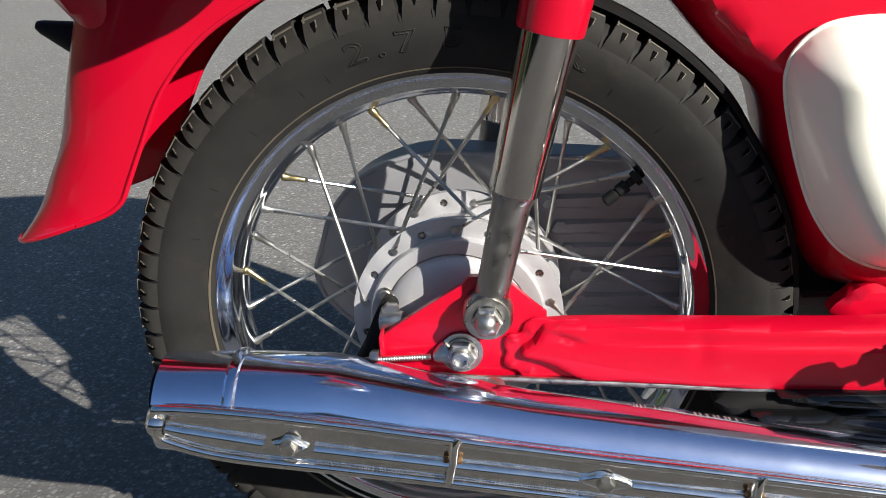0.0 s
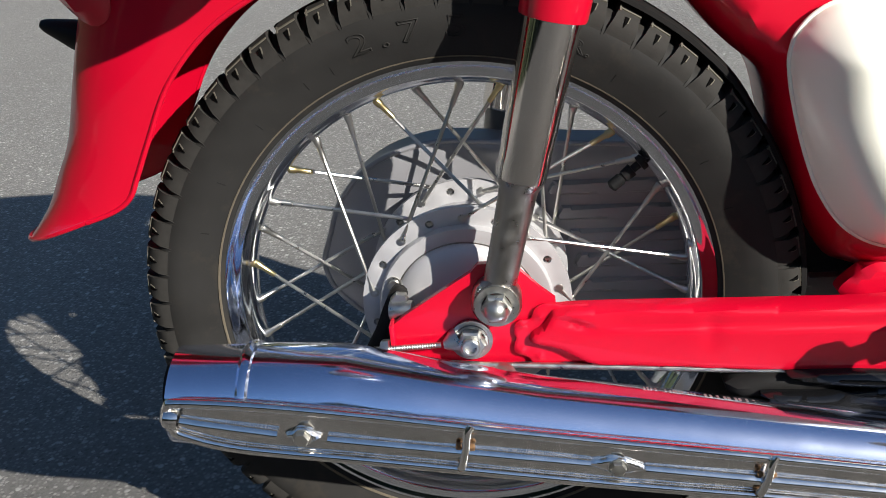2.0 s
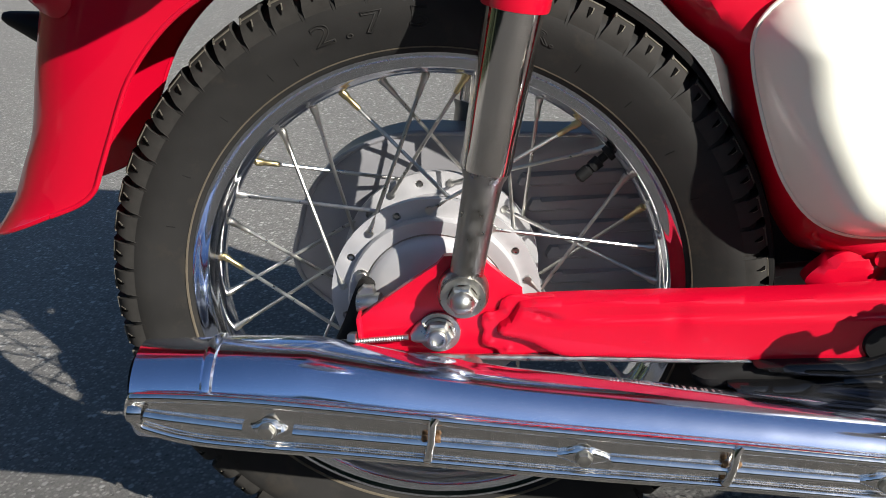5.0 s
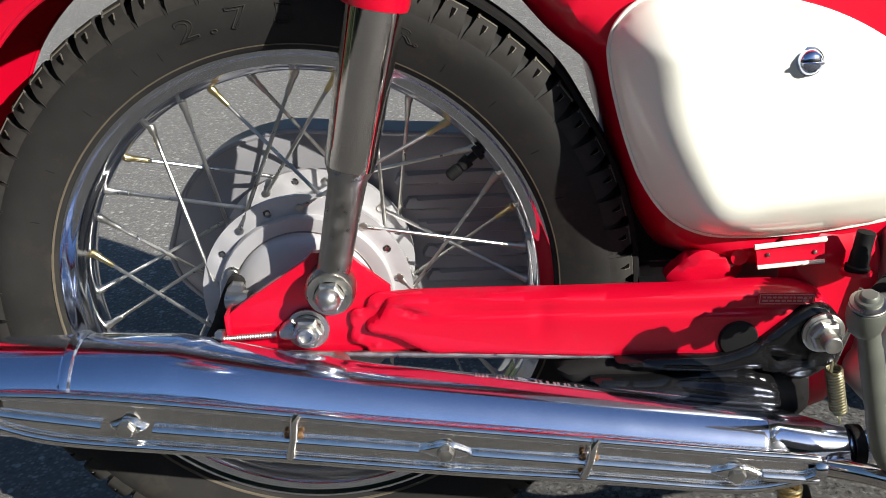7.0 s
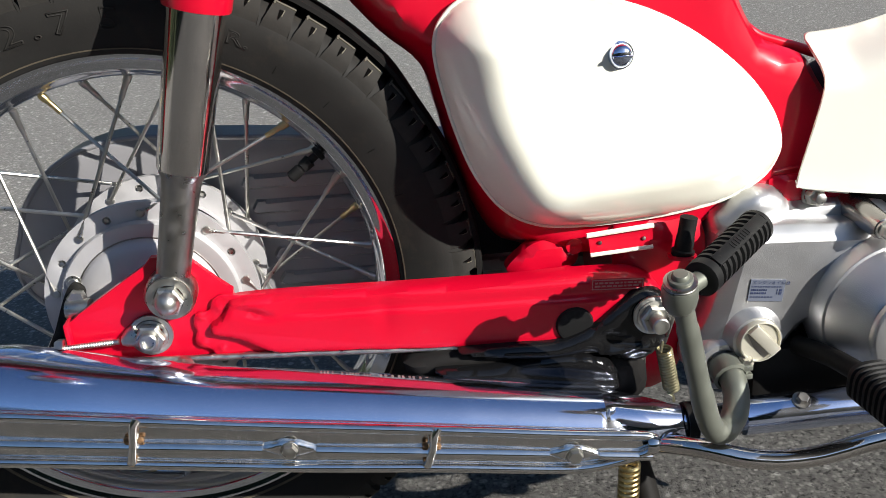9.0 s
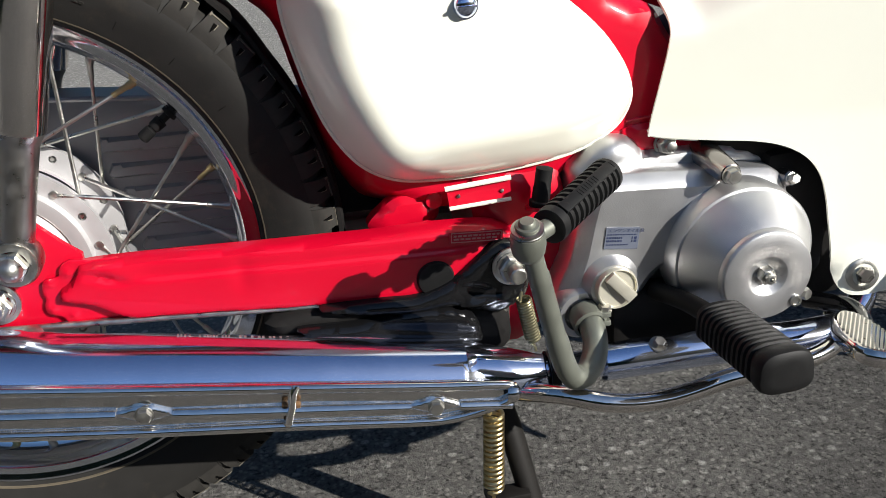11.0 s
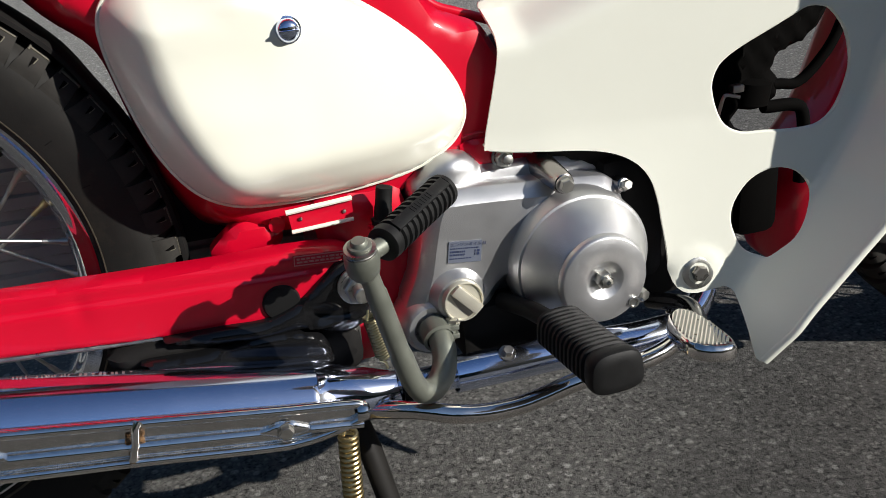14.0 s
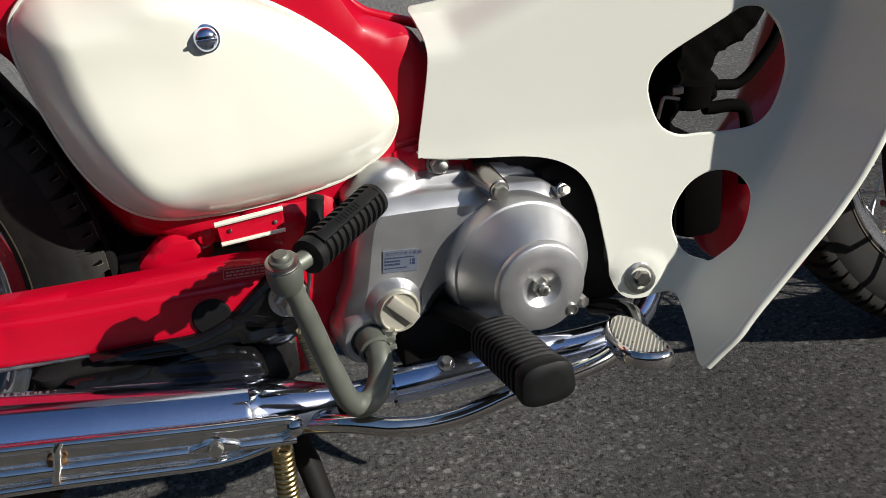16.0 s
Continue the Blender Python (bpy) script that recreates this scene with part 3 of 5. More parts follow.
    cu.fill_mode, cu.bevel_depth, cu.bevel_resolution = "NONE", 0.0004, 1
    tmp = bpy.data.objects.new("moulded_mark", cu)
    scene.collection.objects.link(tmp)
    me = bpy.data.meshes.new_from_object(tmp.evaluated_get(bpy.context.evaluated_depsgraph_get()))
    bpy.data.objects.remove(tmp)
    me.name = "moulded_mark"
    me.materials.clear()
    me.materials.append(TYRE)
    a = radians(angle)
    ob = new("moulded_mark", me)
    ob.parent = parent
    ob.matrix_local = Matrix.Translation(HUB + Vector((radius * math.cos(a), -0.0337, radius * math.sin(a)))) @ pose(0, 0, 0, 0, 90 - angle, 0) @ pose(0, 0, 0, 90 + 12, 0, 0) @ Matrix.Diagonal((1.45, 1, 1, 1))


for mark, size, angle in (("2", 0.021, 105), (".", 0.021, 100.2), ("7", 0.021, 95.5), ("5", 0.021, 87), ("P", 0.013, 70), (".", 0.013, 67.5), ("R", 0.013, 65), (".", 0.013, 62.6)):
    emboss(mark, size, angle, 0.2085, rear)
for k, angle in enumerate((118, 131, 146, 158, 112, 56, 44, 31, 20)):
    a = radians(angle)
    o = HUB + Vector((0.197 * math.cos(a), -0.0298, 0.197 * math.sin(a)))
    part("moulding_tick", tube([o, o + Vector((0.006 * math.cos(a), -0.0022, 0.006 * math.sin(a)))], 0.0004, 6), SHADE_BLACK, rear)

# ---- muffler ----
MUFF = [(-0.2000, 0.2552, 0.0306), (-0.1990, 0.2550, 0.0330), (-0.190, 0.2540, 0.0334), (-0.170, 0.2530, 0.0338), (-0.1512, 0.2520, 0.0342), (-0.1495, 0.2519, 0.0368), (-0.1475, 0.2517, 0.0372),
        (-0.1455, 0.2515, 0.0368), (-0.1435, 0.2512, 0.0350), (-0.130, 0.2500, 0.0358), (-0.085, 0.2455, 0.0368), (-0.02, 0.2310, 0.0345), (0.042, 0.2185, 0.0322),
        (0.12, 0.2045, 0.0318), (0.19, 0.1915, 0.0310), (0.25, 0.1805, 0.0302), (0.284, 0.1742, 0.0298), (0.3000, 0.1714, 0.0297), (0.3035, 0.1708, 0.0296), (0.3055, 0.1704, 0.0288), (0.314, 0.1694, 0.0269), (0.326, 0.1681, 0.0240),
        (0.343, 0.1664, 0.0199), (0.360, 0.1648, 0.0156), (0.375, 0.1636, 0.0126)]
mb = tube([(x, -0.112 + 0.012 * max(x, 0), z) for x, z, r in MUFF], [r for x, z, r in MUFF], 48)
muffler = part("muffler", mb, BLUE_CHROME, bike, "chrome muffler, its sky reflection deepened by a blue tint")
part("outlet", lathe([(0, 0.018), (0.0, 0.024), (-0.002, 0.0245), (-0.002, 0.018)], (-0.2000, -0.112, 0.2552), (1, 0, -0.02), 32, ring=True), GRIME, muffler)
# bracket bump on the muffler's top
part("mount_bolt", lathe([(0, 0.0085), (0.002, 0.0080), (0.0035, 0.005), (0.004, 0.0)], (0.0225, -0.0985, 0.2490), (0.1, -0.45, 0.87), 20), ZINC, muffler)

# stamped marks on the upper side
rnd = random.Random(12)
for x0, x1, h, wide in ((0.108, 0.118, 0.0034, 0.0028), (0.122, 0.134, 0.0034, 0.0028), (0.137, 0.143, 0.0034, 0.0026), (0.148, 0.185, 0.0046, 0.0042)):
    x = x0
    while x < x1:
        z = 0.2040 - (x - 0.12) * 0.192
        n = Vector((0.19, 0.18, 0.96)).normalized()
        o = Vector((x, -0.112 + 0.012 * x, z)) + n * (0.0319 - (x - 0.12) * 0.012)
        up = n.cross(Vector((1, 0, -0.19))).normalized()
        stamp = box((0, -h / 2, -0.0004), (wide * 0.42, h / 2, 0.0007))
        for v in stamp.verts:
            v.co = o + Vector((1, 0, -0.19)).normalized() * v.co.x + up * v.co.y + n * v.co.z
        part("stamped_bar", stamp, STAMP, muffler, smooth=False)
        x += wide * rnd.choice((0.62, 0.8, 1.1))

# ---- guard over the muffler ----
gy = -0.152
guard_root = part("muffler_guard", tube(glide([(-0.1945, gy, 0.2610), (-0.1915, gy, 0.2695), (-0.183, gy, 0.2712), (-0.135, gy, 0.2662), (-0.07, gy, 0.2560), (0.05, gy, 0.2345),
                   (0.19, gy, 0.2110), (0.28, gy, 0.1955), (0.322, gy, 0.1890), (0.3325, gy, 0.1860), (0.3345, gy, 0.1800)], 6), 0.0034, 12), RODS, bike, "chrome heat guard of rods, rusty at the joints")
part("lower_rod", tube(glide([(-0.1945, gy, 0.2610), (-0.1915, gy, 0.2530), (-0.185, gy, 0.2470), (-0.148, gy, 0.2350), (-0.057, gy, 0.2205), (0.087, gy, 0.1970), (0.187, gy, 0.1825),
                   (0.265, gy, 0.1700), (0.290, gy, 0.1680), (0.312, gy, 0.1705), (0.331, gy, 0.1755), (0.3345, gy, 0.1800)], 6), 0.0034, 12), RODS, guard_root)


GUARD = [(-0.1910, 0.2690), (-0.183, 0.2708), (-0.135, 0.2660), (-0.07, 0.2560), (0.05, 0.2345), (0.19, 0.2110), (0.28, 0.1955), (0.322, 0.1890), (0.3325, 0.1855), (0.3335, 0.1800),
         (0.330, 0.1755), (0.312, 0.1705), (0.290, 0.1680), (0.265, 0.1700), (0.187, 0.1825), (0.087, 0.1970), (-0.057, 0.2205), (-0.148, 0.2350), (-0.185, 0.2470), (-0.1910, 0.2530), (-0.1938, 0.2610)]
part("guard_plate", sheet(GUARD, lambda x, z, d: gy + 0.0014 + 0.0005 * math.sin(x * 40) * ease(d / 0.008), 0.0015, 0.005), RODS, guard_root, "flat plated guard plate between the rods")


def mid_z(x):
    return 0.2430 + (x + 0.107) * (0.1810 - 0.2430) / 0.386


MIDS = (-0.107, 0.092, 0.279)
segs = [(-0.1900, -0.123), (-0.091, 0.075), (0.109, 0.262), (0.296, 0.3325)]
for a, b in segs:
    part("middle_rod", tube([(a, gy - 0.001, mid_z(a) + (0.004 if a < -0.15 else 0)), (a * 0.75 + b * 0.25, gy - 0.001, mid_z(a * 0.75 + b * 0.25) + (0.0025 if a < -0.15 else 0)), (b, gy - 0.001, mid_z(b))], [0.0036, 0.0038, 0.0036], 12, flat=0.55), RODS, guard_root)
for x in MIDS:
    z = mid_z(x)
    lean = Vector((1, -0.160)).normalized()
    size = 0.5 if x < -0.1 else 0.85
    out = [Vector((x, z)) + lean * u * size + Vector((-lean.y, lean.x)) * w * (0.60 + 0.25 * size) for u, w in glide([(-0.0235, 0.0008), (-0.0150, 0.0036), (-0.0075, 0.0062), (0.0, 0.0070), (0.0075, 0.0062), (0.0150, 0.0036), (0.0235, 0.0008), (0.0235, -0.0008),
           (0.0150, -0.0036), (0.0075, -0.0062), (0.0, -0.0070), (-0.0075, -0.0062), (-0.0150, -0.0036), (-0.0235, -0.0008)], 3, True)]
    lug = part("fixing_plate", sheet(out, lambda px, pz, d: gy - 0.0006 - dome(d, 0.0035, 0.0018), 0.002, 0.0016), RODS, guard_root)
    hb = lathe([(0, 0.0060), (0.0008, 0.0059), (0.0010, 0.0046)], (x, gy - 0.0022, z), (0, -1, 0), 20)
    hexagon((x, gy - 0.0030, z), (0, -1, 0), 0.0054, 0.0034, hb, 0.3)
    part("bolt", hb, ZINC, lug, "plain grey hexagon bolt")
for x in (-0.003, 0.184):
    zt = 0.2440 - (x + 0.003) * 0.171
    zb = 0.2160 - (x + 0.003) * 0.150
    cb = tube([(x + 0.0045, gy - 0.0025, zt + 0.0025), (x + 0.002, gy - 0.0045, zt - 0.001), (x, gy - 0.0055, (zt + zb) / 2), (x - 0.003, gy - 0.0045, zb + 0.003), (x - 0.004, gy - 0.003, zb)], [0.0030, 0.0026, 0.0024, 0.0026, 0.0030], 12)
    tie = part("tie_rod", cb, RODS, guard_root, "short cross tie with rusty welds")
    for wx, wz, wr in ((x - 0.0042, (zt + zb) / 2 + 0.0015, 0.0022), (x + 0.0042, (zt + zb) / 2 + 0.0005, 0.0021), (x - 0.004, zb - 0.001, 0.0030)):
        part("weld", lathe([(-wr, 0.0), (-wr * 0.7, wr * 0.8), (0, wr), (wr * 0.7, wr * 0.7), (wr, 0.0)], (wx, gy - 0.0015, wz), (1, 0, 0.2), 12), RUST, tie, "rusty weld bead")
part("tail_cap", lathe([(0, 0.0), (0.0005, 0.004), (0.003, 0.0068), (0.007, 0.0074), (0.012, 0.006)], (-0.1975, gy, 0.2620), (1, 0, -0.2), 20), RODS, guard_root)
part("nose_cap", lathe([(0, 0.0), (0.0005, 0.004), (0.003, 0.0070), (0.007, 0.0076), (0.010, 0.006)], (0.3385, gy, 0.1805), (-1, 0, 0.1), 20), RODS, guard_root)

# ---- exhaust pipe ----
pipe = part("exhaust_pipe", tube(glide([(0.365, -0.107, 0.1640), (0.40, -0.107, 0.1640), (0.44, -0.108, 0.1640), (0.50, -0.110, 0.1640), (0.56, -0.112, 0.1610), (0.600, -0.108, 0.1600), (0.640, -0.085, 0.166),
                                        (0.668, -0.05, 0.19), (0.675, -0.03, 0.24)], 8), 0.0108, 24), BLUE_CHROME, bike, "chrome exhaust pipe")
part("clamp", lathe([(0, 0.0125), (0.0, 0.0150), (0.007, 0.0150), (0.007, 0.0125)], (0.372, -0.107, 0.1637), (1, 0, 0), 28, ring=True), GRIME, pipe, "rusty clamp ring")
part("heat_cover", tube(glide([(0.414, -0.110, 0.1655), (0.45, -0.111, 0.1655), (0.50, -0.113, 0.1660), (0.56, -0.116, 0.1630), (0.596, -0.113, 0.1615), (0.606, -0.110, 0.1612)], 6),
                        [0.0140] * 25 + [0.0138] * 4 + [0.0130, 0.011], 28), BLUE_CHROME, pipe, "bright chrome heat cover")
part("cover_screw", hexagon((0.4545, -0.1185, 0.1795), (0, -0.5, 0.85), 0.0045, 0.004, lathe([(0, 0.0068), (0.0012, 0.0066), (0.0016, 0.0)], (0.4545, -0.1175, 0.1780), (0, -0.5, 0.85), 16)), DULL, pipe, "dull plated screw")
part("step_bar", tube(glide([(0.345, -0.115, 0.1560), (0.375, -0.135, 0.1600), (0.40, -0.143, 0.1545), (0.425, -0.145, 0.1500), (0.450, -0.145, 0.1490), (0.470, -0.145, 0.1515), (0.500, -0.145, 0.1575), (0.54, -0.145, 0.1600),
                             (0.575, -0.140, 0.1630), (0.598, -0.125, 0.1660), (0.606, -0.100, 0.168)], 6), 0.0072, 16), SHADE, bike, "bent steel step bar, dull and worn")

# ---- swing arm ----
def arm_depth(x, z, d):
    """Rolled edges, a broad face and a set-back band along the top; a rounded nose at the rear."""
    top = 0.2835 - 0.030 * (x - 0.05)
    y = -0.0655 - 0.0095 * min(1.0, max(0.0, (x - 0.05) / 0.25)) - dome(d, 0.0050, 0.0075)
    y += 0.0026 * ease((z - top + 0.0185) / 0.005) * ease((x - 0.075) / 0.03)
    y += 0.0030 * math.exp(-((x - 0.072) / 0.013) ** 2 - ((z - 0.2705 + (x - 0.072) * 0.32) / 0.0030) ** 2)
    y += 0.0012 * math.exp(-((x - 0.163) / 0.007) ** 2 - ((z - 0.262) / 0.012) ** 2)
    return y


ARM = [(0.0390, 0.2600), (0.0410, 0.2650), (0.0470, 0.2690), (0.0520, 0.2740), (0.0550, 0.2790), (0.0600, 0.2818), (0.0870, 0.2820), (0.1410, 0.2800), (0.1800, 0.2782), (0.2190, 0.2768), (0.2570, 0.2755), (0.2940, 0.2755), (0.3330, 0.2735), (0.3480, 0.2700),
       (0.3600, 0.2620), (0.3660, 0.2510), (0.3640, 0.2400), (0.3540, 0.2310), (0.3300, 0.2265), (0.2860, 0.2255), (0.2390, 0.2265), (0.1790, 0.2300), (0.1390, 0.2332), (0.1000, 0.2355), (0.0830, 0.2370), (0.0740, 0.2410), (0.0670, 0.2455), (0.0600, 0.2495), (0.0450, 0.2540), (0.0395, 0.2560)]
swing = part("swing_arm", sheet(glide(ARM, 4, True), arm_depth, 0.03, 0.0027, back=-0.058), RED, bike, "red pressed-steel swing arm with a welded end")
BUMPS = ((0.0480, 0.2760), (0.0350, 0.2700), (0.0610, 0.2695), (0.0335, 0.2500), (0.0460, 0.2440))


def tab_depth(x, z, d):
    y = -0.0660 - dome(d, 0.0010, 0.0008)
    for bx, bz in BUMPS:
        y -= 0.0014 * math.exp(-((x - bx) ** 2 + (z - bz) ** 2) / 0.0026 ** 2)
    return y


TAB = [(0.0520, 0.2850), (0.0455, 0.2822), (0.0432, 0.2790), (0.0418, 0.2748), (0.0385, 0.2732), (0.0335, 0.2730), (0.0300, 0.2700), (0.0290, 0.2630), (0.0302, 0.2590), (0.0284, 0.2540), (0.0285, 0.2490), (0.0312, 0.2462), (0.0352, 0.2450), (0.0388, 0.2425),
       (0.0412, 0.2385), (0.0510, 0.2372), (0.0640, 0.2385), (0.0850, 0.2385), (0.0850, 0.2790), (0.0640, 0.2830)]
part("weld_tab", sheet(glide(TAB, 4, True), tab_depth, 0.003, 0.0017), RED, swing, "scalloped end of the arm with weld dimples")
PLATE = [(-0.0545, 0.2555), (-0.0530, 0.2790), (-0.0440, 0.2860), (-0.020, 0.3010), (0.0040, 0.3155), (0.0090, 0.3210), (0.0300, 0.3210), (0.0360, 0.3160), (0.0500, 0.3010), (0.0600, 0.2920), (0.060, 0.2440), (0.020, 0.2450), (-0.030, 0.2500), (-0.050, 0.2530)]
axle_plate = part("axle_plate", sheet(PLATE, lambda x, z, d: -0.0740 - dome(d, 0.002, 0.001), 0.005, 0.006), RED, swing)
plate_lip = part("plate_lip", box((-0.0560, -0.0790, 0.2545), (-0.0525, -0.0560, 0.2800), bevel=0.001), RED, swing)
part("arm_stay", sheet(glide([(0.256, 0.270), (0.266, 0.282), (0.280, 0.2905), (0.298, 0.2885), (0.310, 0.277), (0.30, 0.265), (0.27, 0.262)], 4, True), lambda x, z, d: -0.042 - dome(d, 0.005, 0.005), 0.02, 0.006, back=-0.03), RED, swing)
part("rubber_plug", lathe([(0, 0.0138), (0.0095, 0.0138), (0.0115, 0.0126), (0.0122, 0.0)], (0.2975, -0.073, 0.2405), (0, -1, 0), 32), RUBBER, swing, "black rubber plug in the arm")
sticker = part("caution_label", box((-0.0195, -0.0002, -0.0045), (0.0195, 0.0004, 0.0045)), RED, swing, "small red label with pale bars")
sticker.matrix_world = pose(0.3290, -0.0815, 0.2685, 0, 4, 0)
frame_bm = bmesh.new()
for lo, hi in (((-0.0185, 0, 0.0032), (0.0185, 0, 0.0038)), ((-0.0185, 0, -0.0038), (0.0185, 0, -0.0032)), ((-0.0185, 0, -0.0038), (-0.018, 0, 0.0038)), ((0.018, 0, -0.0038), (0.0185, 0, 0.0038))):
    box((lo[0], -0.0006, lo[2]), (hi[0], -0.0001, hi[2]), frame_bm)
rnd = random.Random(3)
for row, z in enumerate((0.0012, -0.0012)):
    x = -0.0165
    while x < 0.015:
        w = rnd.uniform(0.0015, 0.004)
        box((x, -0.0006, z - 0.0006), (x + w, -0.0001, z + 0.0006), frame_bm)
        x += w + 0.0010
bars = part("printing", frame_bm, PALE, sticker, smooth=False)

# axle nut, chain adjuster and shock bolt
ax = part("axle_nut", lathe([(0, 0.0150), (0.0022, 0.0150), (0.0025, 0.012)], (0.0005, -0.0755, 0.2655), (0, -1, 0), 32), ZINC, bike, "plated axle nut on a broad washer")
nb = hexagon((0.0005, -0.0775, 0.2655), (0, -1, 0), 0.0108, 0.0085, None, 0.2)
lathe([(0.0, 0.0066), (0.0115, 0.0066), (0.0125, 0.0056), (0.0125, 0.0042), (0.010, 0.0040), (0.010, 0.0)], (0.0005, -0.0775, 0.2655), (0, -1, 0), 20, nb)
lathe([(0.0, 0.0118), (0.0018, 0.0118), (0.0024, 0.010)], (0.0005, -0.0775, 0.2655), (0, -1, 0), 28, nb)
part("nut", nb, ZINC, ax)
ad = tube([(-0.0700, -0.0815, 0.2640), (-0.052, -0.0815, 0.2645), (-0.0205, -0.0812, 0.2652)], 0.0020, 12)
for k in range(26):
    x = -0.0690 + k * 0.00178
    lathe([(-0.0005, 0.0020), (0, 0.0023), (0.0005, 0.0020)], (x, -0.0815, 0.2640 + (x + 0.07) * 0.024), (1, 0, 0.02), 12, ad)
adj = part("chain_adjuster", ad, ZINC, bike, "threaded chain adjuster with a flattened eye")
part("eye", tube([(-0.0185, -0.0812, 0.2652), (-0.0165, -0.0812, 0.2656), (-0.0120, -0.0805, 0.2672), (-0.0080, -0.0795, 0.2690)], [0.0030, 0.0048, 0.0078, 0.0090], 14, flat=0.45), ZINC, adj)
part("lock_nut", hexagon((-0.0565, -0.0815, 0.2643), (-1, 0, 0), 0.0072, 0.006), ZINC, adj)

# ---- shocks ----
def shock(y, label, x=0.0205):
    d = Vector((0.047, 0, 0.185)).normalized()
    b = Vector((x, y, 0.2975))
    eye = lathe([(-0.011, 0.009), (-0.011, 0.0155), (-0.008, 0.0172), (0.008, 0.0172), (0.011, 0.0155), (0.011, 0.009)], b, (0, -1, 0), 32, ring=True)
    root = part("shock_absorber", eye, DULL, bike, label)
    low = [(0.008, 0.0115), (0.020, 0.0114), (0.040, 0.0116), (0.070, 0.0124), (0.080, 0.0130), (0.0845, 0.0150), (0.088, 0.0156)]
    part("lower_tube", lathe([(0.010, 0.0)] + low, b, d, 32), DULL, root, "grey worn lower tube")
    part("chrome_cover", lathe([(0.0865, 0.0150), (0.0875, 0.0163), (0.0900, 0.0166), (0.130, 0.0174), (0.187, 0.0184), (0.200, 0.0184)], b, d, 40), SHADE, root, "chrome shock cover")
    part("upper_cover", lathe([(0.1895, 0.0188), (0.1900, 0.0208), (0.192, 0.0213), (0.25, 0.0222), (0.34, 0.0222), (0.345, 0.018), (0.345, 0.0)], b, d, 40), RED, root, "red painted upper cover")
    s = -1 if y < 0 else 1
    nut = lathe([(0.010, 0.0150), (0.0128, 0.0150), (0.0130, 0.010)], b, (0, s, 0), 32)
    hexagon(b + Vector((0, s * 0.0128, 0)), (0, s, 0), 0.0105, 0.0070, nut, 0.25)
    lathe([(0.019, 0.0082), (0.0205, 0.0080), (0.0240, 0.0062), (0.0262, 0.0030), (0.0268, 0.0)], b, (0, s, 0), 24, nut)
    part("acorn_nut", nut, ZINC, root, "bright domed nut")
    return root


near_shock = shock(-0.079, "rear shock absorber with chrome cover and red top")
shock(0.105, "far rear shock absorber with chrome cover", 0.006)

# ---- rear fender ----
SP = [(-0.3290, 0.3440, -0.2640, 0.3640, 0.0585), (-0.3190, 0.3550, -0.2420, 0.3710, 0.0595), (-0.3080, 0.3690, -0.2280, 0.3805, 0.0600), (-0.2950, 0.3920, -0.2190, 0.3960, 0.0600), (-0.2810, 0.4180, -0.2060, 0.4200, 0.0600),
      (-0.2660, 0.4650, -0.1850, 0.4560, 0.0600), (-0.2500, 0.5100, -0.1550, 0.4860, 0.0600),
      (-0.2250, 0.5550, -0.1200, 0.5060, 0.0620), (-0.1850, 0.6000, -0.0800, 0.5220, 0.0640), (-0.1200, 0.6400, -0.0350, 0.5320, 0.0660), (-0.0300, 0.6600, 0.0150, 0.5340, 0.0660), (0.0700, 0.6600, 0.0700, 0.5260, 0.0640),
      (0.1500, 0.6400, 0.1150, 0.5100, 0.0600)]
smooth_sp = glide([Vector(s) for s in SP], 5)
fb = bmesh.new()
rows = []
for s in smooth_sp:
    ring = []
    for k in range(25):
        t = -1 + 2 * k / 24
        a = t * math.pi / 2
        c_, s_ = math.cos(a), math.sin(a)
        w = abs(s_) ** 0.75 * (1 if s_ > 0 else -1)
        m = abs(c_) ** 0.9
        ring.append(fb.verts.new((s[2] + (s[0] - s[2]) * m, s[4] * w * (1 if w < 0 else 0.55), s[3] + (s[1] - s[3]) * m)))
    rows.append(ring)
for a, b in zip(rows, rows[1:]):
    for k in range(24):
        fb.faces.new((a[k], a[k + 1], b[k + 1], b[k]))
bmesh.ops.recalc_face_normals(fb, faces=fb.faces)
bmesh.ops.solidify(fb, geom=list(fb.faces), thickness=0.0016)
fender = part("rear_fender", fb, RED, bike, "glossy red rear fender with a flared tail")
for s in (-1, 1):
    part("fender_bead", tube([(q[2] + 0.001, s * (q[4] + 0.0004) * (1 if s < 0 else 0.55), q[3]) for q in smooth_sp], 0.0018, 8), RED, fender)
end = smooth_sp[0]
part("bead_end", tube([(end[2] + (end[0] - end[2]) * abs(math.cos(a)) ** 0.9, end[4] * abs(math.sin(a)) ** 0.75 * (0.55 if a > 0 else -1), end[3] + (end[1] - end[3]) * abs(math.cos(a)) ** 0.9)
                       for a in (radians(-90 + 7.5 * k) for k in range(25))], 0.0018, 8), RED, fender)
lamp = part("turn_signal", lathe([(-0.050, 0.0), (-0.046, 0.030), (-0.025, 0.052), (0.0, 0.060), (0.025, 0.052), (0.042, 0.030), (0.046, 0.0)], (-0.058, -0.162, 0.629), (1, 0, 0), 40), BLUE_CHROME, fender, "unseen round body on a stalk, added for its shadow on the fender")
part("stalk", tube([(-0.075, -0.06, 0.645), (-0.060, -0.12, 0.642)], 0.009, 12), BLUE_CHROME, lamp)
